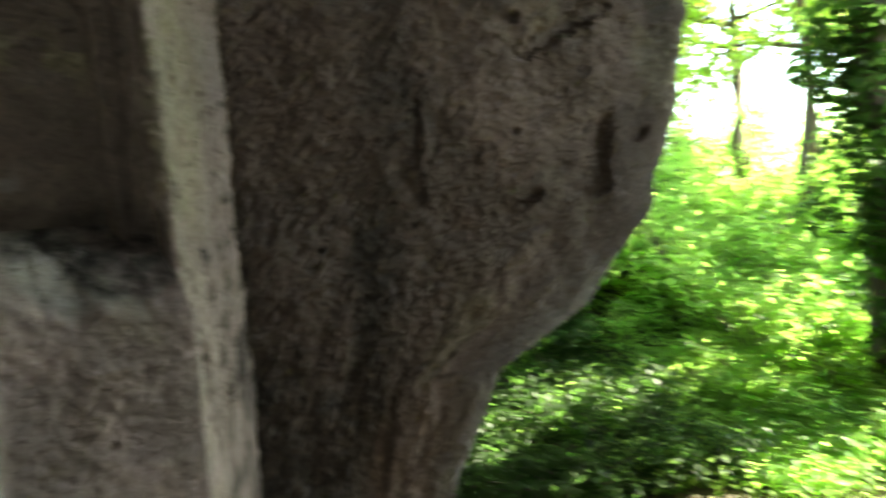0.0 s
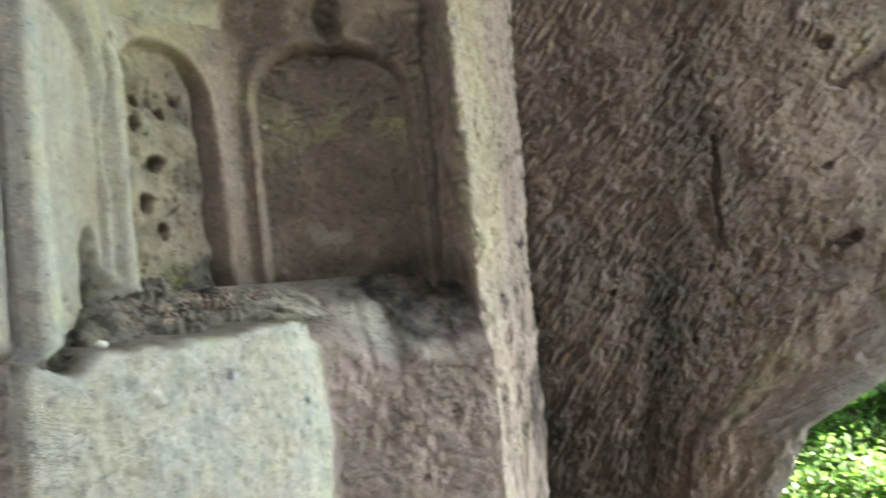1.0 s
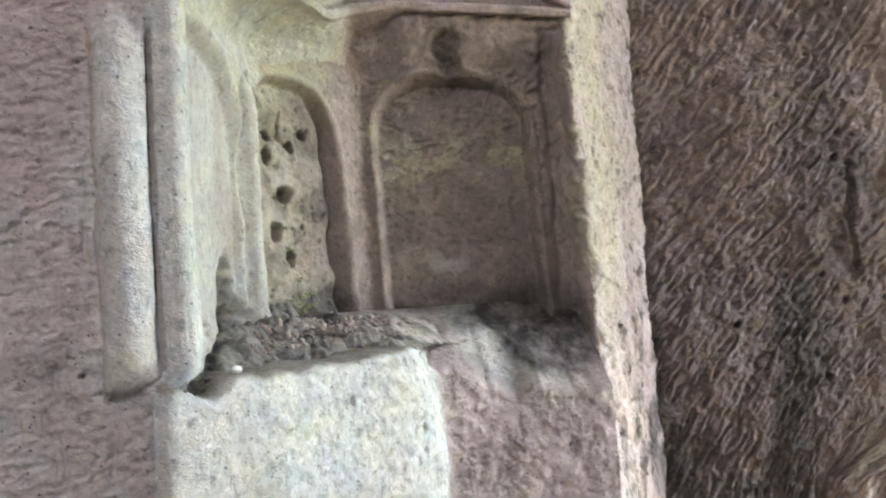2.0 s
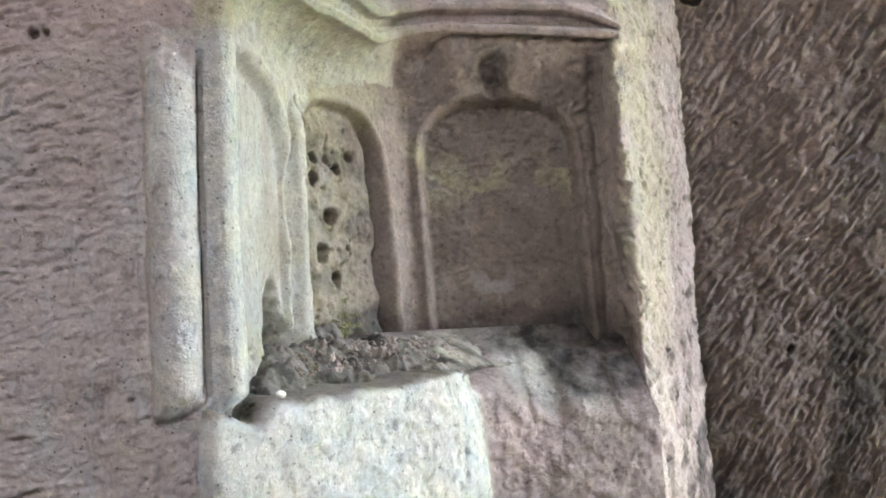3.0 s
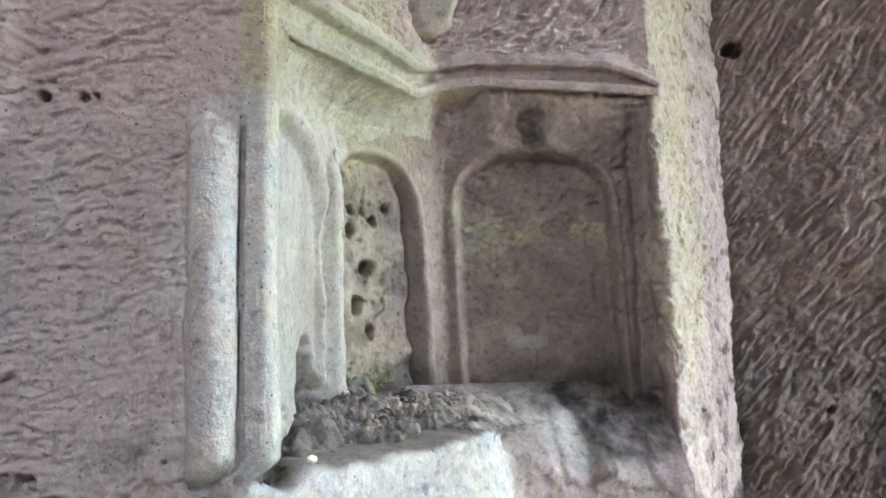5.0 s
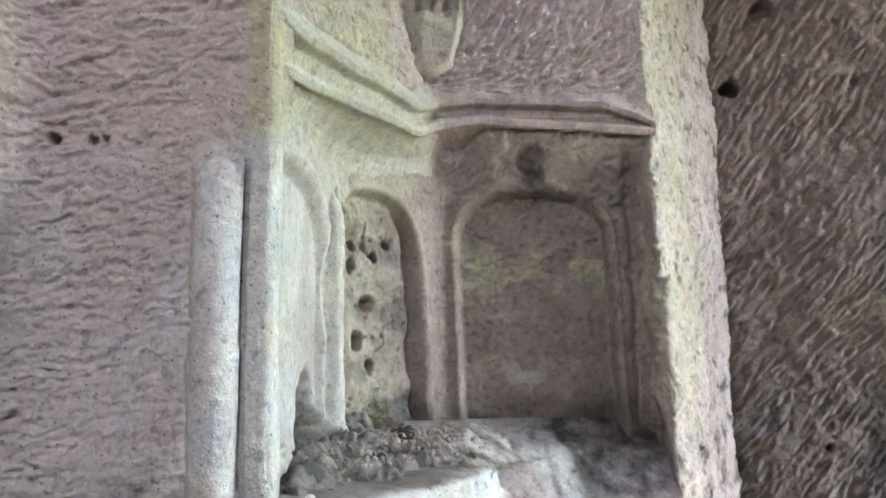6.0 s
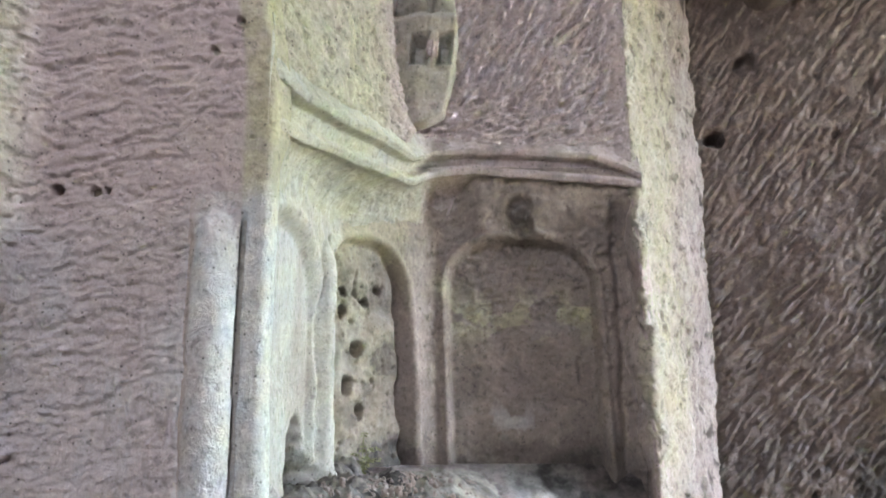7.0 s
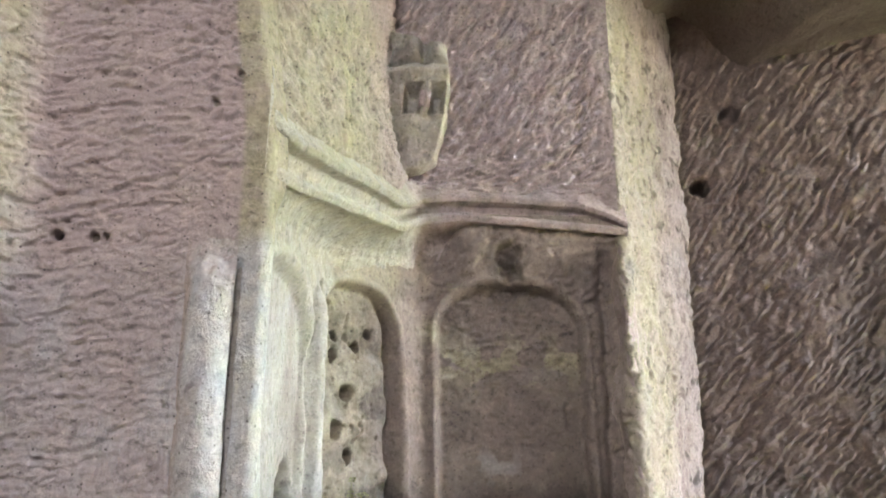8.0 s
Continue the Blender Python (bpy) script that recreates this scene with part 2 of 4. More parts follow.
def rock_material(name, c1, c2, c3, lichen1, lichen2, wash1, wash2, bump=1.0, strokes=None):
    m, nt, bsdf = mat(name)
    tc = nt.nodes.new("ShaderNodeTexCoord").outputs["Object"]
    n1, n2, n3, n4 = noise_node(nt, tc, 2.2), noise_node(nt, tc, 11), noise_node(nt, tc, 70, 5, 0.7), noise_node(nt, tc, 260, 3, 0.6)
    col = mix(nt, ramp(nt, n1, 0.35, 0.65), c1, c2)
    col = mix(nt, ramp(nt, n2, 0.48, 0.75, 0, 0.8), col, c3)
    wear_and_shade = nt.nodes.new("ShaderNodeAttribute")
    wear_and_shade.attribute_name = "wear_and_shade"
    sep = nt.nodes.new("ShaderNodeSeparateColor")
    nt.links.new(wear_and_shade.outputs["Color"], sep.inputs[0])
    green = mix(nt, ramp(nt, n2, 0.35, 0.65), lichen1, lichen2)
    broken = math_node(nt, "MULTIPLY", sep.outputs[0], ramp(nt, noise_node(nt, tc, 26, 5, 0.7), 0.30, 0.55, 0.55, 1.0))
    col = mix(nt, broken, col, green)
    white = mix(nt, ramp(nt, n2, 0.35, 0.65), wash1, wash2)
    worn = math_node(nt, "MULTIPLY", sep.outputs[1], ramp(nt, noise_node(nt, tc, 16, 6, 0.75), 0.33, 0.52, 0.62, 1.0))
    col = mix(nt, worn, col, white)
    # third mask mixes towards near-black: sooty dirt, stains and painted shade
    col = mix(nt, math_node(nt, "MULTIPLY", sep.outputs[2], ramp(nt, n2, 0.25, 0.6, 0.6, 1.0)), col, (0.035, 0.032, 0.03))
    col = mix(nt, 1.0, col, ramp_colour(nt, noise_node(nt, tc, 46, 4, 0.65), 0.54, 0.62, 1.0, 1.16), "MULTIPLY")
    col = mix(nt, 1.0, col, ramp_colour(nt, noise_node(nt, tc, 33, 5, 0.7), 0.36, 0.45, 0.70, 1.0), "MULTIPLY")
    col = mix(nt, 1.0, col, ramp_colour(nt, n3, 0.3, 0.7, 0.86, 1.11), "MULTIPLY")
    col = mix(nt, 1.0, col, ramp_colour(nt, n4, 0.3, 0.7, 0.93, 1.06), "MULTIPLY")
    specks = node(nt, "ShaderNodeTexVoronoi", Scale=38.0, Randomness=1.0)
    nt.links.new(tc, specks.inputs["Vector"])
    col = mix(nt, ramp(nt, specks.outputs[0], 0.08, 0.14, 0.7, 0.0), col, (0.06, 0.05, 0.05))
    nt.links.new(col, bsdf.inputs["Base Color"])
    bsdf.inputs["Roughness"].default_value = 0.93
    bsdf.inputs["Specular IOR Level"].default_value = 0.2
    h = math_node(nt, "ADD", math_node(nt, "MULTIPLY", n3, 0.6), math_node(nt, "MULTIPLY", n4, 0.4))
    h = math_node(nt, "ADD", h, math_node(nt, "MULTIPLY", noise_node(nt, tc, 30, 3, 0.6), 0.9))
    if strokes is not None:          # fine slanting tool marks between the larger strokes
        a = radians(strokes)
        sway = noise_node(nt, tc, 5, 2, 0.5)
        axes = []
        for way, scale in (((-math.sin(a), 0, math.cos(a)), 62.0), ((math.cos(a), 0, math.sin(a)), 9.0), ((0, 1, 0), 6.0)):
            dot = nt.nodes.new("ShaderNodeVectorMath")
            dot.operation = "DOT_PRODUCT"
            nt.links.new(tc, dot.inputs[0])
            dot.inputs[1].default_value = way
            axes.append(math_node(nt, "ADD", math_node(nt, "MULTIPLY", dot.outputs["Value"], scale), math_node(nt, "MULTIPLY", sway, 7.0)))
        co = nt.nodes.new("ShaderNodeCombineXYZ")
        for k, v in enumerate(axes):
            nt.links.new(v, co.inputs[k])
        h = math_node(nt, "ADD", h, math_node(nt, "MULTIPLY", noise_node(nt, co.outputs[0], 1.0, 3, 0.55), 1.2))
    bp = node(nt, "ShaderNodeBump", Strength=bump, Distance=0.012)
    nt.links.new(h, bp.inputs["Height"])
    nt.links.new(bp.outputs[0], bsdf.inputs["Normal"])
    return m


def ramp_colour(nt, src, lo, hi, a, b):
    c = nt.nodes.new("ShaderNodeCombineColor")
    v = ramp(nt, src, lo, hi, a, b)
    for k in range(3):
        nt.links.new(v, c.inputs[k])
    return c.outputs[0]


LICHEN = ((0.41, 0.375, 0.255), (0.33, 0.31, 0.225))
WASH = ((0.54, 0.53, 0.50), (0.40, 0.422, 0.45))
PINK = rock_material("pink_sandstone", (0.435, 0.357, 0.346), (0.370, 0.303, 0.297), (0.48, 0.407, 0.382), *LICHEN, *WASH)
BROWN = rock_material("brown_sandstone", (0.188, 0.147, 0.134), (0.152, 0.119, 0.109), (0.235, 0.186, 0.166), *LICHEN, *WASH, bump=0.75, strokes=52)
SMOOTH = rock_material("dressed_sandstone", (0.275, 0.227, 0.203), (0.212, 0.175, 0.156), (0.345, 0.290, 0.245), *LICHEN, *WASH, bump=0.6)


def earth_material():
    m, nt, bsdf = mat("leaf_litter_earth")
    tc = nt.nodes.new("ShaderNodeTexCoord").outputs["Object"]
    col = mix(nt, ramp(nt, noise_node(nt, tc, 3), 0.35, 0.65), (0.035, 0.027, 0.017), (0.06, 0.047, 0.03))
    col = mix(nt, ramp(nt, noise_node(nt, tc, 40), 0.5, 0.65), col, (0.09, 0.065, 0.038))
    nt.links.new(col, bsdf.inputs["Base Color"])
    bsdf.inputs["Roughness"].default_value = 0.95
    bp = node(nt, "ShaderNodeBump", Strength=0.8, Distance=0.03)
    nt.links.new(noise_node(nt, tc, 30, 6), bp.inputs["Height"])
    nt.links.new(bp.outputs[0], bsdf.inputs["Normal"])
    return m


def leaf_material(name, a, b, through_colour):
    m, nt, bsdf = mat(name)
    out = nt.nodes["Material Output"]
    geo = nt.nodes.new("ShaderNodeNewGeometry")
    col = mix(nt, geo.outputs["Random Per Island"], a, b)
    nt.links.new(col, bsdf.inputs["Base Color"])
    bsdf.inputs["Roughness"].default_value = 0.5
    tr = nt.nodes.new("ShaderNodeBsdfTranslucent")
    tr.inputs[0].default_value = (*through_colour, 1)
    mx = nt.nodes.new("ShaderNodeMixShader")
    mx.inputs[0].default_value = 0.6
    nt.links.new(bsdf.outputs[0], mx.inputs[1])
    nt.links.new(tr.outputs[0], mx.inputs[2])
    nt.links.new(mx.outputs[0], out.inputs[0])
    return m


def bark_material():
    m, nt, bsdf = mat("grey_brown_bark")
    tc = nt.nodes.new("ShaderNodeTexCoord").outputs["Object"]
    n = noise_node(nt, tc, 14, 6, 0.7)
    nt.links.new(mix(nt, n, (0.07, 0.055, 0.04), (0.17, 0.14, 0.11)), bsdf.inputs["Base Color"])
    bsdf.inputs["Roughness"].default_value = 0.95
    bp = node(nt, "ShaderNodeBump", Strength=0.7, Distance=0.02)
    nt.links.new(n, bp.inputs["Height"])
    nt.links.new(bp.outputs[0], bsdf.inputs["Normal"])
    return m


EARTH, BARK = earth_material(), bark_material()
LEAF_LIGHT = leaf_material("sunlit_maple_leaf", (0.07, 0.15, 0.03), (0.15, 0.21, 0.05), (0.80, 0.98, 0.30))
# Ivy's own dark green, reused as a shaded copy for undergrowth near the rock.
LEAF_DARK = leaf_material("dark_ivy_and_shade_leaf", (0.03, 0.065, 0.018), (0.055, 0.10, 0.03), (0.12, 0.24, 0.05))
LEAF_SHRUB = leaf_material("shrub_leaf", (0.06, 0.14, 0.03), (0.14, 0.21, 0.05), (0.60, 0.90, 0.22))


# ---- hewn walls ----
def west_shape(U, Z, X, Y):
    # the pier comes forward before the corner at x = -1.02
    pier = smooth(-1.01, -1.06, X) + (Y < 1.45) * (X < -0.8)
    pier = np.clip(pier, 0, 1)
    edge = smooth(-0.545, -0.525, X) * (X > -0.9)
    inner = (Y > 1.56) & (X > -0.8)
    flat = smooth(-0.68, -0.64, X) * smooth(2.34, 2.40, Z) * smooth(2.58, 2.53, Z)
    low = smooth(2.15, 1.85, Z + 0.1 * fbm(U, Z, 4, 8, 2)) * smooth(-0.9, -0.75, X)
    g = gouges(U, Z, 2300, 12, 0.085, 0.0095, 0.0040, 11, (1.2, 2.62, 1.3, 3.25), 16)
    g += gouges(U, Z, 4200, 8, 0.045, 0.0065, 0.0030, 13, (1.6, 2.62, 1.4, 3.2), 22)
    g *= 0.85 + 0.25 * np.clip(smooth(2.30, 2.52, Z + 0.12 * fbm(U, Z, 3, 15, 2)) + pier, 0, 1)
    g2 = gouges(U, Z, 140, 92, 0.10, 0.006, 0.005, 12, (2.15, 2.6, 1.4, 2.15), 4)
    d = g * (1 - 0.8 * flat) * (1 - 0.35 * low) * (1 - 0.85 * edge) + g2 * low
    d = d + 0.012 * fbm(U, Z, 2, 1, 2) + 0.004 * fbm(U, Z, 34, 2, 3)
    xs = X + 0 * U
    d += pits(xs, Z, [(-0.956, 2.405, 0.015, 0.08), (-0.875, 2.40, 0.013, 0.08), (-0.845, 2.405, 0.010, 0.05), (-0.76, 2.41, 0.013, 0.012),
                      (-0.613, 2.75, 0.013, 0.07), (-0.539, 2.826, 0.012, 0.07), (-0.68, 1.628, 0.007, 0.03), (-0.667, 2.012, 0.011, 0.012),
                      (-0.77, 2.83, 0.014, 0.012), (-0.95, 1.585, 0.03, 0.03)]) * (1 - pier)
    d += crack(xs, Z, [(-0.97, 2.435), (-0.93, 2.44), (-0.89, 2.45)], 0.010, 0.012) * (1 - pier)
    d += crack(xs, Z, [(-0.92, 2.10), (-0.86, 2.095), (-0.84, 2.11)], 0.006, 0.008) * (1 - pier)
    # dark quirk beside the round shaft
    d -= 0.03 * (1 - smooth(0.003, 0.009, np.abs(xs + 0.528 + 0.004 * fbm(Z, Z, 9, 4, 2)))) * smooth(1.60, 1.66, Z) * smooth(2.36, 2.30, Z) * (Y < 1.6)
    # broken arris beside the plaster patch
    d -= 0.005 * np.clip(fbm(U, Z, 14, 21) - 0.1, 0, 1) * smooth(-0.52, -0.48, X) * (X > -0.9)
    d += scatter_pits(U, Z, 120, 0.003, 0.007, 0.012, 31, (1.5, 2.6, 1.4, 3.1))
    d *= 1 - 0.75 * smooth(-0.51, -0.475, X) * (X > -0.9)
    lichen = np.clip(0.65 * pier + 0.95 * edge + 0.9 * inner + 0.15 * fbm(U, Z, 5, 3), 0, 1)
    wash = np.clip(0.30 * smooth(0.15, 0.6, fbm(U * 3, Z * 0.8, 9, 6)) * low + (0.28 + 0.35 * smooth(-0.1, 0.5, fbm(U * 2.2, Z * 0.5, 6, 26))) * smooth(2.45, 2.0, Z + 0.2 * fbm(U, Z, 3, 27)) * (1 - pier), 0, 0.8) * (1 - edge) + 0.9 * edge * smooth(2.45, 2.35, Z)
    soot_and_shade = np.clip(0.5 * smooth(0.3, 0.9, fbm(U, Z, 6, 9)) * smooth(1.75, 1.58, Z) * (1 - pier) + 1.1 * smooth(-0.1, 0.3, fbm(U, Z * 2, 9, 19)) * np.exp(-((X + 0.93) / 0.09) ** 2 - ((Z - 1.60) / 0.022) ** 2), 0, 1)
    return d, (lichen, wash, soot_and_shade)


def west_warp(X, Y, Z):
    # the arris leans out below and in above
    k = smooth(-0.75, -0.50, X)
    X = X - 0.045 * smooth(1.63, 1.58, Z) * smooth(-0.58, -0.48, X)
    return X + k * (-0.055 * smooth(2.60, 3.1, Z) + 0.01 * smooth(2.0, 1.6, Z)) - 0.03 * smooth(2.3, 3.0, Z) * smooth(-0.9, -1.02, X) + 0.035 * smooth(2.47, 2.56, Z) * smooth(1.56, 1.68, Y) * (X > -0.8), Y, Z


wall_west = rock_strip("wall_west", [(-1.62, -0.4), (-1.33, 0.85), (-1.015, 1.55), (-0.460, 1.55), (-0.462, 1.625)], [0.2, 0.03, 0.034],
                       lambda n: samples((0, 1.1, 0.05), (1.1, 1.5, 0.01), (1.5, n, 0.0034)), samples((0, 1.38, 0.06), (1.38, 3.15, 0.0034), (3.15, 4.5, 0.06)),
                       west_shape, PINK, 0.13, west_warp)
tagged(wall_west, "pinkish grey sandstone wall hewn with horizontal pick strokes", "wall", kind="structure")


def upper_shape(U, Z, X, Y):
    left = (U < 1.20)
    fl = smooth(1.24, 1.16, U)
    angle = lambda u, z: (128 if u < 1.2 else (58 - 52 * max(0.0, min(1.0, (3.2 - z) / 0.28))))
    d = gouges(U, Z, 3800, angle, 0.060, 0.010, 0.0105, 14, (0, 2.1, 2.7, 4.1), 9)
    d += gouges(U, Z, 4200, angle, 0.040, 0.008, 0.0090, 18, (0, 2.1, 2.7, 3.95), 15)
    d = d * (1 - 0.15 * fl) + 0.014 * fbm(U, Z, 2, 41, 2) + 0.006 * fbm(U, Z, 22, 42, 3) * (0.5 + fl)
    d += scatter_pits(U, Z, 130, 0.004, 0.010, 0.03, 33, (0, 1.2, 2.75, 3.9))
    d -= 0.07 * np.exp(-((U - 1.215) / 0.03) ** 2) * smooth(3.55, 3.66, Z)
    zc = np.interp(U, [0, 1.237, 1.9, 2.1], [2.72, 2.90, 2.88, 2.84])
    d = d * smooth(0.0, 0.05, U) * smooth(2.06, 1.95, U) * smooth(zc, zc + 0.06, Z) - (0.06 + 0.10 * smooth(1.15, 1.3, U)) * smooth(zc + 0.03, zc - 0.03, Z)
    lichen = np.clip(0.95 * smooth(1.08, 0.55, U + 0.16 * fbm(U, Z, 5, 43)) * (0.72 + 0.28 * smooth(-0.2, 0.3, fbm(U, Z, 13, 44))), 0, 1)
    wash = 0.15 * lichen
    soot_and_shade = np.clip(0.5 * np.exp(-((U - 1.2) / 0.05) ** 2) * smooth(3.45, 3.6, Z), 0, 1)
    return d, (lichen, wash, soot_and_shade)


def recess_warp(X, Y, Z):
    k = np.clip(1 - np.abs(Y - 2.75) / 1.2, 0, 1) * np.clip(1 - np.abs(X + 0.15) / 0.85, 0, 1)
    return X - 0.095 * smooth(2.8, 3.3, Z) * k - 0.05 * smooth(2.6, 3.1, Z) * smooth(2.0, 1.55, Y), Y, Z


wall_recess = rock_strip("wall_recess", [(-0.480, 1.553), (-0.15, 2.75), (0.668, 2.745)], [0.05],
                         lambda n: samples((0, n, 0.0045)), samples((2.72, 3.95, 0.0045), (3.95, 4.75, 0.06)), upper_shape, PINK, 0.30, recess_warp)
tagged(wall_recess, "yellow-green and pink sandstone recess wall with slanting pick strokes", "wall", kind="structure")


def jamb_shape(U, Z, X, Y):
    strip = smooth(0.18, 0.25, U)
    d = gouges(U, Z, 2600, lambda u, z: 118, 0.055, 0.012, 0.013, 15, (0.2, 1.6, 0.9, 4.2), 22)
    d = d * (0.5 + 0.5 * strip) * (1 - 0.6 * smooth(1.05, 1.35, U)) + 0.012 * fbm(U, Z, 9, 57, 3) + 0.016 * fbm(U, Z, 2.5, 51) + 0.006 * fbm(U, Z, 25, 52, 3)
    d -= 0.02 * np.clip(fbm(U, Z, 12, 53) - 0.25, 0, 1) * np.exp(-((U - 0.28) / 0.05) ** 2) * smooth(2.2, 1.5, Z)
    d += scatter_pits(U, Z, 110, 0.005, 0.012, 0.03, 34, (0.25, 1.4, 1.2, 4.0))
    d += pits(U, Z, [(0.46, 3.16, 0.03, 0.035), (0.46, 3.24, 0.032, 0.012), (0.36, 3.28, 0.014, 0.04), (0.37, 3.06, 0.014, 0.04), (0.35, 2.92, 0.012, 0.03), (0.35, 2.78, 0.010, 0.03)])
    lichen = np.clip(0.78 * strip * smooth(1.30, 0.60, U + 0.35 * fbm(U, Z, 3, 54) + 0.25 * smooth(2.4, 1.6, Z)) * (0.25 + 0.75 * smooth(1.35, 1.85, Z)) * (0.62 + 0.38 * smooth(-0.25, 0.25, fbm(U, Z, 14, 58))) + 0.2 * (1 - strip), 0, 1)
    wash = np.clip(0.16 * np.exp(-((U - 0.30) / 0.05) ** 2) + 0.12 * strip * smooth(0.1, 0.7, fbm(U, Z, 6, 55)), 0, 1)
    # Darker low down and towards the corner with the north wall, in patches.
    soot_and_shade = np.clip(0.65 * smooth(-0.3, 0.6, fbm(U, Z, 7, 56)) * smooth(1.9, 1.3, Z) * smooth(0.30, 0.42, U) + 0.5 * smooth(0.35, 0.8, fbm(U, Z, 17, 59)) * strip + 0.42 * smooth(0.45, 1.2, U + 0.25 * fbm(U, Z, 5, 60)) * (0.6 + 0.4 * smooth(-0.2, 0.4, fbm(U, Z, 20, 61))), 0, 1)
    return d, (lichen, wash, soot_and_shade)


def jamb_warp(X, Y, Z):
    k = smooth(1.25, 0.70, X)
    return X + k * 0.033 * (2.9 - Z) * smooth(0.6, 0.66, X), Y, Z


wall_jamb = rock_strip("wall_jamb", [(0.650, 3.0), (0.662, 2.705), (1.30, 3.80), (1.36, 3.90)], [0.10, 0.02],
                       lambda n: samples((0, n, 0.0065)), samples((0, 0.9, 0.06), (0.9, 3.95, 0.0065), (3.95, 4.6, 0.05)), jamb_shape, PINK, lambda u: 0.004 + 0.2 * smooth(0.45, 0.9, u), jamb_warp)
tagged(wall_jamb, "yellow-green lichened sandstone jamb dressed with fine strokes", "wall", kind="structure")


def north_shape(U, Z, X, Y):
    slant = lambda u, z: 52 - 7 * u + 8 * math.sin(2.1 * z + u)
    d = gouges(U, Z, 2200, slant, 0.12, 0.013, 0.0080, 16, (0, 3.6, 0.2, 4.2), 6)
    d += gouges(U, Z, 6500, slant, 0.075, 0.012, 0.0080, 17, (0, 3.6, 0.2, 4.2), 8)
    d *= 1 - 0.45 * smooth(1.9, 2.6, X)
    d += 0.045 * fbm(U, Z, 1.3, 61) + 0.014 * fbm(U, Z, 9, 62) + 0.006 * fbm(U, Z, 34, 63, 3)
    d += crack(X, Z, [(2.275, 2.29), (2.285, 2.17), (2.28, 2.03), (2.305, 1.90), (2.34, 1.78)], 0.024, 0.035)
    d += crack(X, Z, [(2.95, 2.55), (3.15, 2.68), (3.40, 2.80)], 0.07, 0.04)
    d += crack(X, Z, [(3.50, 2.12), (3.52, 1.94), (3.60, 1.75)], 0.07, 0.05)
    d += crack(X, Z, [(3.05, 1.68), (3.15, 1.74)], 0.035, 0.06) + crack(X, Z, [(2.125, 3.65), (2.118, 3.55)], 0.011, 0.03)
    d += pits(X, Z, [(1.375, 3.36, 0.060, 0.20), (1.556, 3.76, 0.055, 0.10), (1.70, 1.53, 0.020, 0.06), (1.486, 1.715, 0.012, 0.03), (2.21, 2.325, 0.016, 0.04),
                     (2.60, 2.48, 0.012, 0.03), (2.22, 1.25, 0.022, 0.05), (2.86, 2.74, 0.04, 0.06), (2.12, 3.60, 0.012, 0.04), (1.95, 3.33, 0.03, 0.04), (3.80, 2.05, 0.05, 0.06),
                     (2.28, 1.62, 0.022, 0.05), (2.9, 0.99, 0.02, 0.05), (2.15, 1.75, 0.014, 0.03), (2.9, 2.1, 0.03, 0.03)])
    d += scatter_pits(U, Z, 260, 0.006, 0.018, 0.025, 35)
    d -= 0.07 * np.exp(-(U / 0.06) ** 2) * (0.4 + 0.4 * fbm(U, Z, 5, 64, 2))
    lichen = np.clip(0.35 * smooth(0.2, 0.7, fbm(U, Z, 2.2, 65)) * smooth(2.2, 3.2, X) + 0.25 * smooth(0.12, 0.02, U), 0, 1)
    # Foot of the mouth's edge is paler, daylight on it put into the colour.
    wash = np.clip(0.45 * smooth(3.3, 4.0, X) * smooth(1.5, 1.0, Z), 0, 1)
    # Darker low down, the light's falloff painted in; darker too up the corner.
    soot_and_shade = np.clip(0.62 * smooth(1.3, 0.4, U + 0.3 * fbm(U, Z, 3, 67)) * smooth(2.9, 1.7, Z + 0.3 * fbm(U, Z, 2, 69)) + 0.52 * smooth(-0.25, 0.35, fbm(U * 1.2, Z * 0.5, 1.6, 68) + 0.65 * smooth(2.7, 1.4, Z) - 0.32) + 0.35 * smooth(0.15, 0.7, fbm(U * 1.3, Z * 0.6, 2.2, 66)) * smooth(1.9, 2.3, X) + 0.6 * np.exp(-(U / 0.05) ** 2) * smooth(2.4, 3.4, Z), 0, 1)
    return d, (lichen, wash, soot_and_shade)


def north_warp(X, Y, Z):
    # the mouth's edge slants in towards the ground
    end = np.interp(Z, [0, 0.16, 0.75, 1.06, 1.55, 2.16, 2.85, 4.6], [2.25, 2.36, 2.66, 3.2, 3.67, 3.93, 4.06, 4.3])
    end = end + 0.03 * fbm(Z, Z, 3.1, 71, 3)
    k = (end - 1.3) / (4.06 - 1.3)
    s = smooth(1.3, 3.0, X)
    k = 1 + (k - 1) * s
    nx = 1.3 + (X - 1.3) * k
    return nx, Y + (X - nx) * 0.27, Z


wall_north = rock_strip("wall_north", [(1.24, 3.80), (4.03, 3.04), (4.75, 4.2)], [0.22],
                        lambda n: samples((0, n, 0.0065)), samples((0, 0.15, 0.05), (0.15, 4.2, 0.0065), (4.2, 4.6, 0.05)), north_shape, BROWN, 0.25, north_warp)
tagged(wall_north, "dark brown sandstone wall covered in diagonal pick strokes", "wall", kind="structure")


# ---- the niche ----
niche = tagged(new("wall_niche"), "rock-cut niche with arched blind panels and a moulded cornice", "niche")
NICHE_LINE, NICHE_R = [(-0.478, 1.57), (-0.458, 2.42), (-0.125, 2.89), (0.70, 2.89)], [0.05, 0.05]


